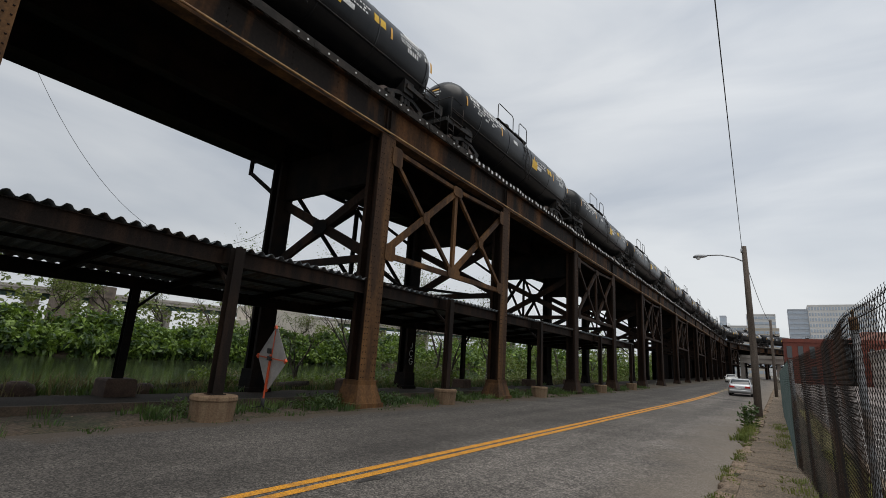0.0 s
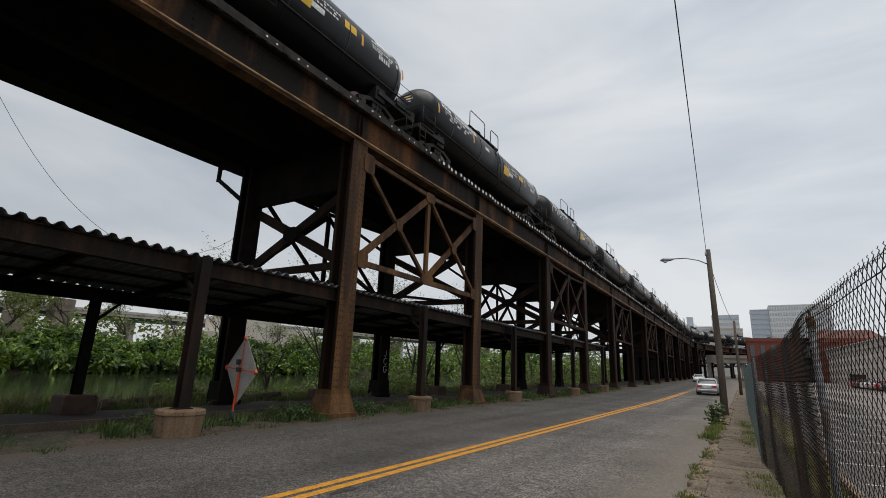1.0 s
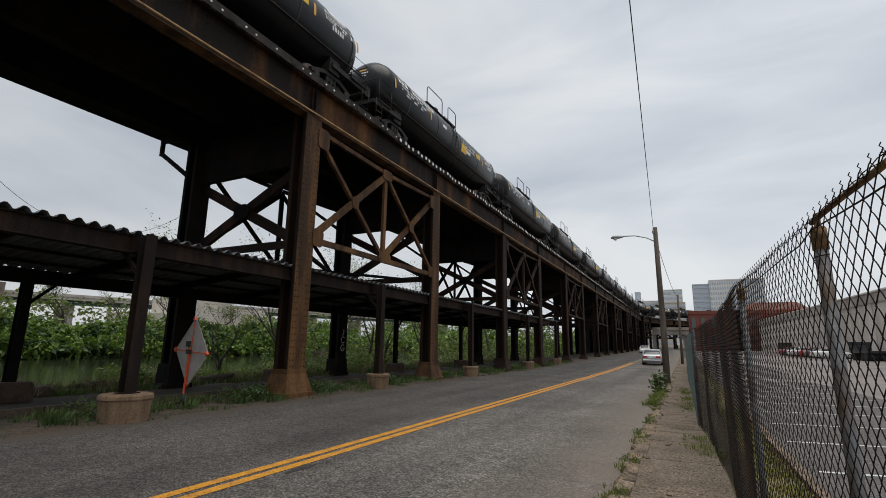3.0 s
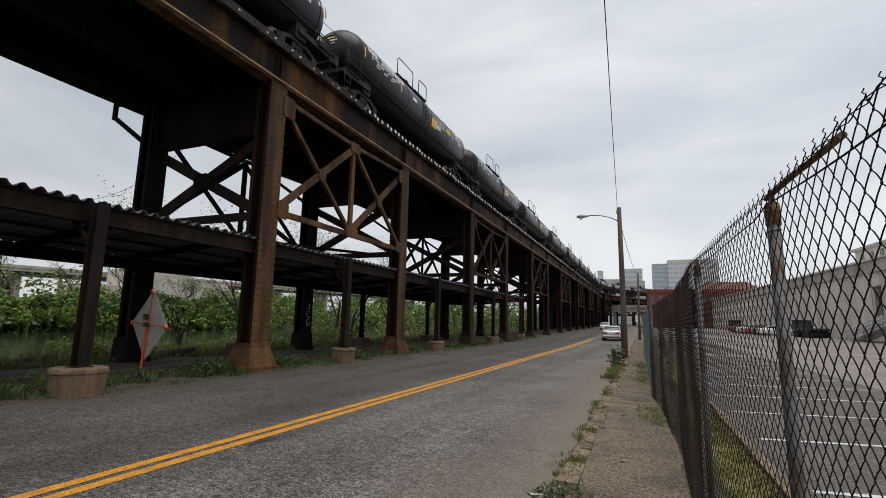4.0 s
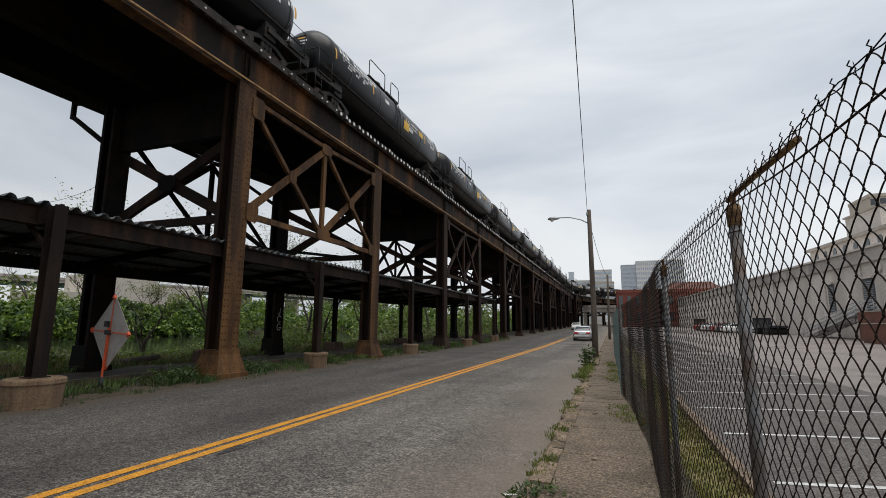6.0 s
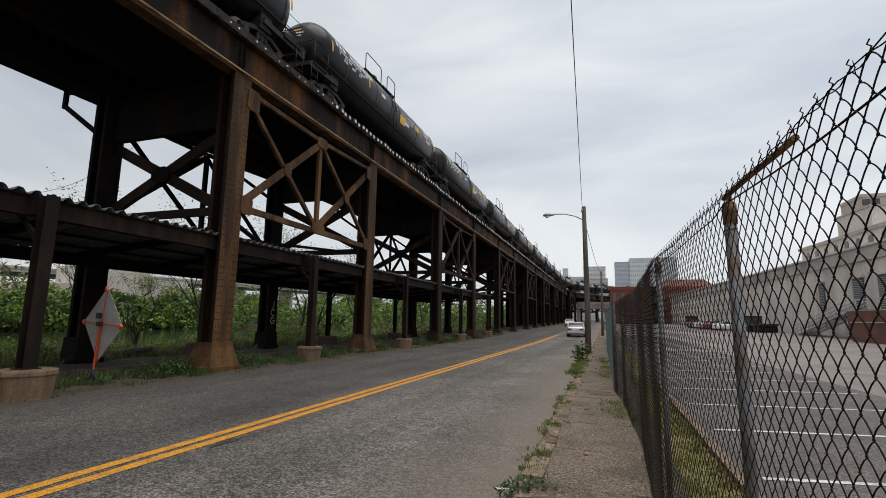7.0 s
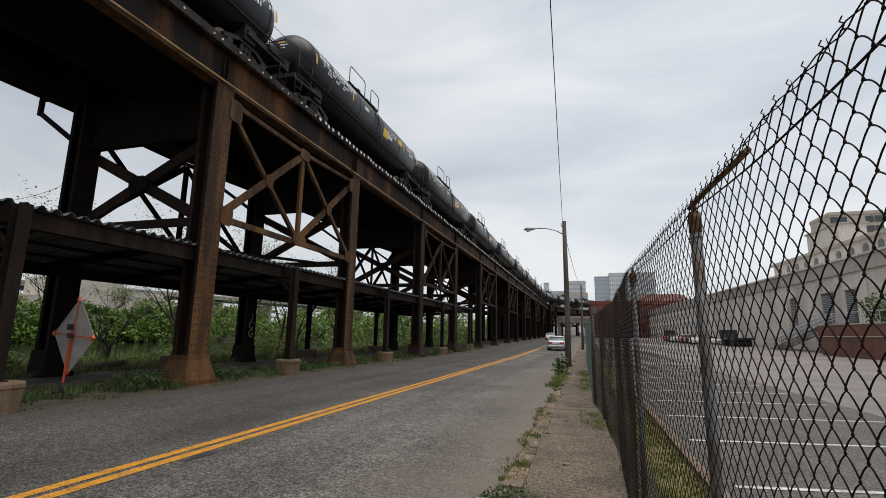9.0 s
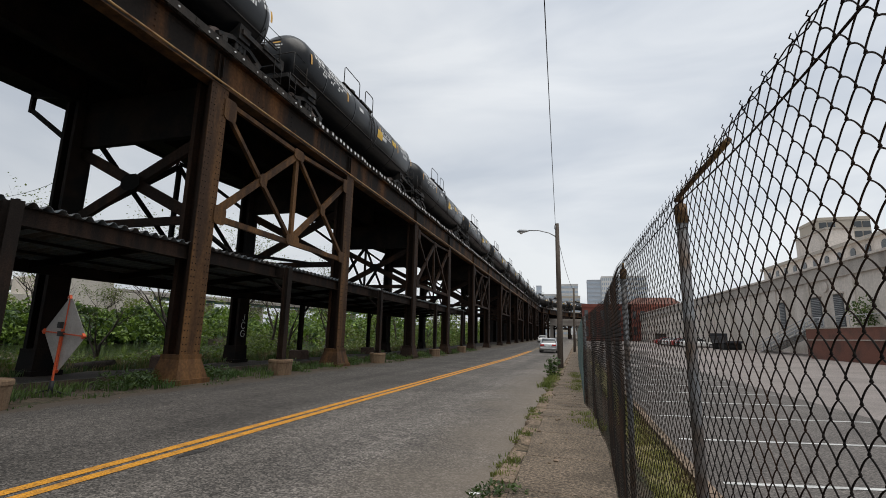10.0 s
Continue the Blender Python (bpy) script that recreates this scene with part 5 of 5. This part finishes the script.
blades("bank_grass", "tall dry and green grass on the canal edge", [(rnd.uniform(-20.8, -17.2), rnd.uniform(-4, 60), -0.15, rnd.uniform(0.5, 1.2)) for i in range(420)], 0.6, 22, M_reed, 0.4, 0.016)
blades("bank_grass", "low green growth along the canal path", [(rnd.uniform(-19.5, -17.0), rnd.uniform(-6, 60), -0.06, rnd.uniform(0.5, 1.2)) for i in range(420)], 0.34, 26, M_weed, 0.35, 0.02)
blades("pavement_weeds", "green weeds growing along the kerb", [(-0.86 + rnd.gauss(0, 0.07) + 0.1 * max(0, noise.noise(Vector((y * 0.7, 1, 0)))), y, 0.06 + rise(y), rnd.uniform(0.3, 1.0)) for y in [rnd.uniform(2.2, 27) for i in range(520)] if noise.noise(Vector((y * 1.1, 7, 0))) > -0.05], 0.085, 16, M_kerbweed, 0.1, 0.008)
blades("pavement_weeds", "tall weeds by the kerb near the wooden pole", [(-1.0 + rnd.gauss(0, 0.1), rnd.uniform(15.5, 21), 0.05, rnd.uniform(0.5, 1.2)) for i in range(40)], 0.22, 18, M_kerbweed, 0.12, 0.011)
blades("pavement_weeds", "low grass at the foot of the fence", [(fence_xy(y) - 0.16 + rnd.gauss(0, 0.1), y, 0.08, rnd.uniform(0.4, 1.0)) for y in [rnd.uniform(8.6, 10.4) for i in range(26)] + [rnd.uniform(14, 22) for i in range(70)]], 0.14, 22, M_kerbweed, 0.16, 0.01)
blades("fence_grass", "yellow-green grass strip on the lot side of the fence", [(rnd.uniform(0.48, 1.15), rnd.uniform(1.5, 17), -0.13, rnd.uniform(0.5, 1.2)) for i in range(640)], 0.1, 26, M_grass, 0.14, 0.008)
blades("fence_grass", "dry straw-coloured grass along the lot edging", [(rnd.gauss(1.22, 0.06), rnd.uniform(1.5, 17), -0.13, rnd.uniform(0.5, 1.2)) for i in range(420)], 0.08, 24, M_reed, 0.1, 0.007)
weeds = []
for i in range(80):
    y = rnd.choice((6.7, 9.8, 10.6, 13.0, 17.6, 21.9, 22.6, 29, 33.5, 38, 43)) + rnd.gauss(0, 0.45)
    x = rnd.uniform(-12.3, -11.0)
    weeds.append(clump((x, y, ground_z(x, y) + 0.16), 0.26, 70, 0.9))
bush("leafy_weeds", "broad-leaved green weeds round the column shoes", np.concatenate(weeds), 0.12, M_weed, droop=-0.2, narrow=0.35)
tagged(leaf_mesh("kerb_weed", np.concatenate([clump((-1.05 + rnd.gauss(0, 0.08), 20.2 + rnd.gauss(0, 0.2), 0.15 + 0.07 * i), 0.2, 40, 1.0) for i in range(8)]), 0.14, M_weed, -0.2), "leafy tall weed at the kerb", "weed", kind="stuff")
tagged(leaf_mesh("kerb_weed", np.concatenate([clump((-0.85 + rnd.gauss(0, 0.1), 4.75 + rnd.gauss(0, 0.12), 0.1), 0.1, 60, 0.8) for i in range(4)]), 0.07, M_weed, -0.2, narrow=0.3), "small green weed in the broken kerb", "weed", kind="stuff")

# driftwood and rocks at the canal edge
for x, y, ln, a in ((-18.4, 14.2, 2.2, 20), (-18.8, 9.4, 1.6, 70)):
    o = part("log", Build().tube([(-ln / 2, 0, 0.0), (0, 0.05, 0.12), (ln / 2, 0, 0.3)], [0.14, 0.16, 0.09], 9), M_bark)
    o.matrix_basis = pose(x, y, ground_z(x, y) + 0.16, 0, 0, a)
    tagged(o, "grey-brown driftwood log lying on the canal bank", "log")
for x, y, r in ((-17.7, 7.9, 0.42), (-18.3, 8.6, 0.3), (-17.9, 4.6, 0.5)):
    b = Build()
    b.loft([[(r * q * math.cos(2 * math.pi * i / 10) * rnd.uniform(0.85, 1.1), r * q * math.sin(2 * math.pi * i / 10) * rnd.uniform(0.85, 1.1), z * r) for i in range(10)] for q, z in ((1, -0.3), (1.05, 0.2), (0.85, 0.6), (0.4, 0.85))])
    o = part("boulder", b, M_conc_dark)
    o.location = (x, y, ground_z(x, y))
    tagged(o, "brown weathered boulder at the canal edge", "boulder")

# ---- highway, wall and ruins beyond the canal ----
hw = thing("elevated_highway", "pale concrete elevated highway beyond the canal", "highway")
p, q = Vector((-125, -20, 9.0)), Vector((-118, 260, 14.2))
part("deck", Build().bar(p, q, 10, 0.7), M_pale, hw)
part("barrier", Build().bar(p + Vector((5, 0, 0.6)), q + Vector((5, 0, 0.6)), 0.3, 0.6), M_pale, hw)
part("girder", Build().bar(p + Vector((3, 0, -0.85)), q + Vector((3, 0, -0.85)), 0.6, 1.0), mat("green_bridge_steel", (0.07, 0.14, 0.12), 0.6), hw)
for i in range(12):
    c = p.lerp(q, i / 11.0)
    part("pier", Build().box(c.x - 3, c.x + 3, c.y - 0.5, c.y + 0.5, -1, c.z - 1.3), M_pale, hw)
M_wall = mat("pale_abutment_concrete", (0.58, 0.53, 0.46), 0.9, spots=(0.46, 0.42, 0.36), spot_scale=0.2, grain=0.1, grain_scale=4, bump=0.2, streak=True)
wl2 = thing("concrete_abutment", "stepped pale concrete abutment wall beyond the canal", "abutment")
for x0, x1, y0, y1, z1 in ((-104, -92, 64, 75, 11.0), (-104, -91, 75, 84, 9.0), (-104, -93, 55, 64, 7.2)):
    part("block", Build().box(x0, x1, y0, y1, 0, z1), M_wall, wl2, bevel=0.08)
for x, y0, y1, z in ((-112, 31, 35, 14.5), (-112, 37.5, 40.5, 11.8)):
    o = part("ruined_pier", Build().box(-2, 2, y0, y1, 0, z).box(-2.2, 2.2, y0 - 0.2, y1 + 0.2, z * 0.8, z * 0.82), mat("old_brown_masonry", (0.2, 0.16, 0.13), 0.9, spots=(0.12, 0.1, 0.08), spot_scale=0.6))
    o.location = (x, 0, 0)
    tagged(o, "old brown masonry pier standing beyond the canal", "pier")


# ---- city ----
def block(name, label, x0, x1, y0, y1, z1, wall, glass, floors, cols, wfrac=0.6, hfrac=0.55, z0=4.0, blank=()):
    t = thing(name, label, "building")
    part("wall", Build().box(x0, x1, y0, y1, -1, z1), wall, t)
    part("roof", Build().box(x0 - 0.15, x1 + 0.15, y0 - 0.15, y1 + 0.15, z1, z1 + 0.9), wall, t)
    fh = (z1 - z0) / floors
    cw = (x1 - x0) / cols
    wm = Build().box(-cw * wfrac / 2, cw * wfrac / 2, -0.12, 0.25, -fh * hfrac / 2, fh * hfrac / 2).mesh("window", glass)
    for i in range(floors):
        for j in [c for c in range(cols) if c not in blank]:
            o = new("window", wm)
            o.parent = t
            o.location = (x0 + cw * (j + 0.5), y0 - 0.05, z0 + fh * (i + 0.5))
    return t


block("office_tower", "tall pale office tower with rows of windows", 22, 62, 470, 500, 60, M_tower, M_bglass, 13, 22)
block("office_tower", "narrow blue-grey glass tower beside a pale one", 9, 22, 472, 495, 57, M_tower2, M_bglass, 13, 4, 0.9, 0.4)
block("office_tower", "pale glass-banded office tower", -20, 0.5, 480, 500, 54, M_tower, M_bglass, 11, 5, 0.92, 0.45)
block("office_tower", "tan low office block with window bands", -19, 2, 430, 450, 38, M_tan, M_bglass, 7, 7, 0.85, 0.4)
block("office_tower", "grey office slab behind the railway", -44, -21, 500, 520, 46, M_tower, M_bglass, 9, 9, 0.8, 0.4)
block("office_tower", "slim dark tower far behind the railway", -43, -38, 520, 530, 57, M_tower2, M_bglass, 10, 2, 0.7, 0.5)
bb = block("brick_building", "low red brick building with arched windows", 1.2, 15, 150, 165, 11.2, M_brick, M_cglass, 2, 6, 0.45, 0.6, 1.5)
block("apartment_tower", "concrete apartment tower with dark balcony stacks at its corners", 67, 79.4, 156, 168, 36.5, M_tan, M_cglass, 12, 6, 0.85, 0.6, 3, (2, 3))
hall = block("brick_building", "long red brick hall with a hipped red roof", 12.6, 30, 150, 166, 11.2, M_brick, M_cglass, 2, 8, 0.4, 0.5, 2)
part("hip_roof", Build().loft([[(12.2, 149.6, 11.2), (30.4, 149.6, 11.2), (30.4, 166.4, 11.2), (12.2, 166.4, 11.2)], [(17.5, 157, 14.6), (27.5, 157, 14.6), (27.5, 159, 14.6), (17.5, 159, 14.6)]], True, False), M_sandsteel, hall, "rust-red hipped roof")
# low grey overpass across the end of the street
over = thing("overpass", "low grey concrete overpass across the end of the street", "overpass")
part("beam", Build().box(-9.5, 1.1, 168, 174, 6.0, 7.6), M_pale, over, bevel=0.05)
part("parapet", Build().box(-9.5, 1.1, 167.8, 168.0, 7.4, 8.3), M_pale, over)
for x in (-9.0, -0.2):
    part("pier", Build().box(x - 0.5, x + 0.5, 168.5, 173.5, 0.5, 6.0), M_pale, over, bevel=0.05)
signpost = thing("street_sign", "small white street sign on a thin post", "street sign", at=pose(-0.6, 58, rise(58)))
part("post", Build().tube([(0, 0, -0.1), (0, 0, 2.6)], 0.03, 8), M_post, signpost)
part("plate", Build().box(-0.28, 0.28, -0.05, -0.03, 1.85, 2.6), M_stencil, signpost, bevel=0.006)

# warehouse along the lot
ang = 3.47
wh = thing("warehouse", "long pale concrete warehouse with a darker parapet band", "warehouse", at=pose(24.2, 40, 0.2, 0, 0, ang))
LW = 118.0
part("wall", Build().box(0, 8, -14, LW, -1, 7.6), M_stucco, wh)
part("parapet", Build().box(-0.22, 8, -14.2, LW + 0.2, 7.6, 8.85), mat("stained_parapet", (0.46, 0.42, 0.38), 0.9, spots=(0.3, 0.27, 0.245), spot_scale=0.4, streak=True), wh)
part("cornice", Build().box(-0.4, 8, -14.3, LW + 0.3, 8.85, 9.05), M_stucco, wh)
for y in span(-12, LW - 4, 7.5):
    part("pilaster", Build().box(-0.12, 0, y - 0.35, y + 0.35, -1, 7.6), M_stucco, wh)
M_louvre = mat("grey_louvre", (0.1, 0.11, 0.12), 0.6)
for y, hw in ((16.3, 0.85), (12.5, 0.7), (23.5, 0.6)):
    d = part("door", Build().box(-0.1, 0.02, y - hw, y + hw, 3.0, 6.0), M_louvre, wh)
    lv = Build()
    for i in range(16):
        lv.bar((-0.13, y - hw + 0.08, 3.2 + i * 0.17), (-0.13, y + hw - 0.08, 3.2 + i * 0.17), 0.06, 0.05)
    part("louvre", lv, M_lampgrey, d)
    part("lintel", Build().box(-0.3, 0, y - hw - 0.2, y + hw + 0.2, 6.05, 6.25), M_stucco, wh)
part("medallion", Build().tube([(-0.16, 14.4, 6.9), (-0.02, 14.4, 6.9)], 0.5, 20), M_stucco, wh)
up = thing("upper_storey", "pale set-back upper storey with small dark windows", "building", at=pose(31, 42, 0, 0, 0, ang))
part("wall", Build().box(0, 14, -10, 43, 0, 12.7), M_stucco, up)
part("roof", Build().box(-0.35, 14, -10.3, 43.3, 12.7, 13.1), M_pale, up)
wm = Build().loft([[(x, yy, zz) for yy, zz in [(-0.45, -0.9), (0.45, -0.9)] + [(0.45 * math.cos(a), 0.4 + 0.45 * math.sin(a)) for a in [math.pi * i / 8 for i in range(9)]]] for x in (0.2, -0.06)], True, False).mesh("window", M_cglass)
for y in span(-8, 41, 2.6):
    o = new("window", wm)
    o.parent = up
    o.location = (0, y, 11.4)
part("penthouse", Build().box(0.3, 3.2, 25.5, 33, 13.1, 15.6), M_stucco, up)
part("penthouse_coping", Build().box(0.1, 3.4, 25.3, 33.2, 15.6, 15.8), M_pale, up)
dock = thing("loading_terrace", "rust-red stepped loading terrace with steel rails", "terrace", at=pose(22.6, 40, 0.2, 0, 0, ang))
part("upper_tier", Build().box(-1.0, 1.5, -14, 13.3, -1, 2.75), M_sandsteel, dock)
part("lower_tier", Build().box(-2.6, -1.0, -14, 9.4, -1, 1.7), M_sandsteel, dock)
part("coping", Build().box(-1.06, 1.5, -14, 13.35, 2.75, 2.85), M_pale, dock)
part("coping", Build().box(-2.66, -1.0, -14, 9.45, 1.7, 1.78), M_pale, dock)
for i in range(24):
    part("step", Build().box(-1.0, 0.6, 13.36 + i * 0.48, 13.84 + i * 0.48, 2.62 - i * 0.105, 2.68 - i * 0.105), M_post, dock)
for xx in (-1.0, -0.2, 0.6):
    for dz in (0.95, 0.62, 0.3, -0.12):
        part("stair_rail", Build().tube([(xx, 13.3, 2.8 + dz), (xx, 24.9, 0.28 + dz)], 0.045, 6), M_lampgrey, dock)
    for k in range(7):
        y = 13.4 + k * 1.9
        part("rail_post", Build().tube([(xx, y, 2.6 - (y - 13.36) * 0.218), (xx, y, 3.75 - (y - 13.36) * 0.218)], 0.045, 6), M_lampgrey, dock)
for y in span(-13, 12.8, 2.2):
    part("rail_post", Build().tube([(-1.0, y, 2.85), (-1.0, y, 3.75)], 0.03, 6), M_lampgrey, dock)
part("handrail", Build().tube([(-1.0, -13, 3.75), (-1.0, 13.2, 3.75)], 0.035, 6), M_lampgrey, dock)
tagged(leaf_mesh("shrub", np.concatenate([clump((23.0, 47.6 + rnd.gauss(0, 0.8), 3.3 + 0.27 * i), 0.8, 120, 1.0) for i in range(7)]), 0.22, M_leaf, 0.2), "dark evergreen shrub on the red terrace", "shrub")


# ---- cars ----
def sedan(name, label, at, paint, length=4.9, width=1.86, height=1.46):
    """A saloon car heading along +y."""
    t = thing(name, label, "car", at=at)
    L, W = length / 2, width / 2
    b = Build()
    rings = []
    for y, hw, zb, zt in ((-L, 0.80, 0.36, 0.72), (-L + 0.06, 0.9, 0.28, 0.93), (-L + 0.25, 0.97, 0.22, 1.0), (-L + 0.95, 1.0, 0.2, 1.02), (-0.4, 1.0, 0.2, 0.98), (0.9, 1.0, 0.2, 0.96), (L - 1.3, 0.99, 0.2, 0.93), (L - 0.35, 0.94, 0.22, 0.8), (L - 0.05, 0.82, 0.3, 0.68), (L, 0.74, 0.36, 0.6)):
        w = W * hw
        rings.append([(-w * 0.9, y, zb), (w * 0.9, y, zb), (w, y, zb + 0.12), (w, y, zb + (zt - zb) * 0.62), (w * 0.93, y, zt - 0.04), (w * 0.8, y, zt), (-w * 0.8, y, zt), (-w * 0.93, y, zt - 0.04), (-w, y, zb + (zt - zb) * 0.62), (-w, y, zb + 0.12)])
    b.loft(rings)
    part("body", b, paint, t)
    g = Build()
    rings = []
    for y, hw, z in ((-L + 0.75, 0.78, 0.98), (-L + 1.4, 0.70, height - 0.09), (-0.55, 0.67, height - 0.02), (0.25, 0.68, height - 0.06), (1.15, 0.8, 0.95)):
        w = W * hw
        rings.append([(-W * 0.86, y, 0.93), (W * 0.86, y, 0.93), (w, y, z - 0.03), (w * 0.9, y, z), (-w * 0.9, y, z), (-w, y, z - 0.03)])
    g.loft(rings)
    part("glasshouse", g, M_cglass, t)
    r = Build()
    rings = [[(-W * k, y, z - 0.035), (W * k, y, z - 0.035), (W * k * 0.92, y, z + 0.012), (-W * k * 0.92, y, z + 0.012)] for y, k, z in ((-L + 1.32, 0.72, height - 0.1), (-0.55, 0.7, height - 0.01), (0.32, 0.7, height - 0.06))]
    r.loft(rings)
    part("roof", r, paint, t)
    for sx in (-1, 1):
        for y0, z0, y1, z1 in ((-L + 0.72, 0.98, -L + 1.4, height - 0.06), (1.18, 0.96, 0.3, height - 0.05), (-0.25, 0.95, -0.25, height - 0.03)):
            part("pillar", Build().bar((sx * W * 0.85, y0, z0), (sx * W * 0.72, y1, z1), 0.07, 0.05), paint, t)
        part("mirror", Build().box(sx * W * 0.98 - 0.1, sx * W * 0.98 + 0.1, 0.75, 0.9, 0.95, 1.08), paint, t, bevel=0.02)
        part("tail_lamp", Build().box(sx * W * 0.62 - 0.2, sx * W * 0.62 + 0.2, -L - 0.01, -L + 0.2, 0.66, 0.84), M_redlens, t, bevel=0.02)
        part("headlight", Build().box(sx * W * 0.58 - 0.18, sx * W * 0.58 + 0.18, L - 0.2, L + 0.005, 0.55, 0.68), M_stencil, t, bevel=0.02)
        for y in (-L + 0.95, L - 0.95):
            wv = new("wheel")
            wv.parent = t
            part("tyre", Build().tube([(sx * (W - 0.2), y, 0.33), (sx * (W - 0.03), y, 0.33), (sx * (W - 0.01), y, 0.33)], [0.33, 0.33, 0.29], 20), M_tyre, wv)
            part("rim", Build().tube([(sx * (W - 0.05), y, 0.33), (sx * (W + 0.002), y, 0.33)], [0.22, 0.2], 12), M_rim, wv)
    part("plate", Build().box(-0.26, 0.26, -L - 0.015, -L + 0.02, 0.62, 0.75), M_stencil, t)
    part("bumper", Build().box(-W * 0.85, W * 0.85, -L - 0.03, -L + 0.15, 0.34, 0.5), paint, t, bevel=0.03)
    return t


sedan("car", "silver saloon car driving away in the near lane", pose(-3.0, 52, rise(52), 0, 0, 0), M_carsilver)
sedan("car", "white saloon car coming down the street", pose(-7.4, 104, rise(104), 0, 0, 180), M_carwhite)
sedan("car", "white car parked under the railway crossing", pose(0.6, 138, rise(138), 0, 0, 5), M_carwhite)
sedan("car", "dark car parked under the railway crossing", pose(1.2, 150, rise(150), 0, 0, 0), M_cardark)

M_carred = mat("red_car_paint", (0.3, 0.03, 0.025), 0.3, grain=0.03, bump=0)
for i, (paint, word) in enumerate(((M_carwhite, "white"), (M_cardark, "dark"), (M_carred, "red"), (M_carsilver, "silver"), (M_carwhite, "white"), (M_cardark, "dark"), (M_carred, "red"))):
    y = 82 + 3.1 * i
    x = 24.2 - 0.0606 * (y - 40) - 4.0
    sedan("car", word + " saloon car parked before the pale warehouse", pose(x, y, -0.1 + rise(y) + 0.028 * (x - 7), 0, 0, -86), paint)

# trucks and trailers at the end of the lot
for x, y, ln, h, m in ((19.4, 74, 5.4, 2.2, M_cardark), (16.6, 104, 8.0, 2.2, M_under)):
    z = -0.1 + rise(y) + 0.028 * (x - 7)
    t = thing("flatbed_trailer", "dark empty trailer parked before the warehouse", "trailer", "parked trailers", at=pose(x, y, z, 0, 0, 4))
    part("bed", Build().box(-1.1, 1.1, -ln / 2, ln / 2, 0.85, 1.15), m, t, bevel=0.03)
    part("headboard", Build().box(-1.1, 1.1, ln / 2 - 0.12, ln / 2, 1.15, h), m, t)
    part("side_board", Build().box(-1.1, -1.04, -ln / 2, ln / 2 - 0.15, 1.15, h - 0.4), m, t)
    for yy in (-ln / 2 + 0.8, -ln / 2 + 1.9, ln / 2 - 1.0):
        part("wheel", Build().tube([(-1.1, yy, 0.45), (1.1, yy, 0.45)], 0.45, 16), M_tyre, t)

# ---- slabs of the pavement and stones of the kerb ----
y = -6.0
while y < 75:
    ln = rnd.uniform(1.35, 1.7)
    broken = 8.6 < y < 12.5 or 14 < y < 16
    n = 3 if broken else 1
    for i in range(n):
        ya, yb = y + ln * i / n + 0.008, y + ln * (i + 1) / n - 0.008
        xr = min(0.36, fence_xy(max(-11, y)) - 0.01)
        b = Build()
        pts = [(-0.74 + rnd.uniform(-0.05, 0.1), ya), (-0.2, ya + rnd.uniform(-0.004, 0.004)), (xr, ya), (xr, yb), (0.0, yb + rnd.uniform(-0.006, 0.006)), (-0.74 + rnd.uniform(-0.05, 0.1), yb)]
        zt = [0.1 + rise(ya if k < 3 else yb) + rnd.uniform(-0.006, 0.006) for k in range(6)]
        b.loft([[(p[0], p[1], 0.0 + rise(y)) for p in pts], [(p[0], p[1], zt[k] - 0.012) for k, p in enumerate(pts)], [(p[0] + (0.012 if k in (0, 5) else 0), p[1] + (0.012 if k < 3 else -0.012), zt[k]) for k, p in enumerate(pts)]], True, False)
        part("slab", b, M_walk, pavement)
    y += ln
y = -6.0
while y < 75:
    ln = rnd.uniform(0.7, 1.3)
    d = rnd.uniform(-0.02, 0.02)
    b = Build()
    rings = []
    for k in range(9):
        yy = y + 0.01 + (ln - 0.02) * k / 8
        e = rnd.uniform(-0.05, 0.035)
        h = 0.095 + rnd.uniform(-0.055, 0.008) + rise(yy)
        rings.append([(-0.93 + d + e, yy, -0.05 + rise(yy)), (-0.91 + d + e, yy, h - 0.03), (-0.87 + d + e, yy, h), (-0.69, yy, h - 0.004 + rnd.uniform(-0.012, 0.0)), (-0.69, yy, -0.05 + rise(yy))])
    b.loft(rings, True, False)
    part("kerb_stone", b, M_kerb, kerb)
    y += ln

# loose bits on the road and pavement
for i in range(40):
    x, y = (rnd.uniform(-0.75, 0.2), rnd.uniform(2.5, 14)) if i < 16 else (rnd.uniform(-12.5, -9.9), rnd.uniform(4, 30))
    r = rnd.uniform(0.012, 0.04)
    b = Build()
    b.loft([[(r * q * math.cos(2 * math.pi * k / 6) * rnd.uniform(0.7, 1.1), r * q * math.sin(2 * math.pi * k / 6), z * r) for k in range(6)] for q, z in ((0.9, 0), (1, 0.3), (0.5, 0.7))], True, False)
    o = part("stone_chip", b, M_kerb)
    o.location = (x, y, 0.1 if x > -1 else ground_z(x, y) + 0.045)
    tagged(o, "small loose stone chip on the ground", "stone", "loose stone chips")
o = part("litter", Build().box(-0.06, 0.06, -0.03, 0.03, 0, 0.008), M_stencil, None, "", 0.003)
o.matrix_basis = pose(-1.05, 4.95, 0.002, 0, 0, 30)
tagged(o, "scrap of white litter in the gutter", "litter")
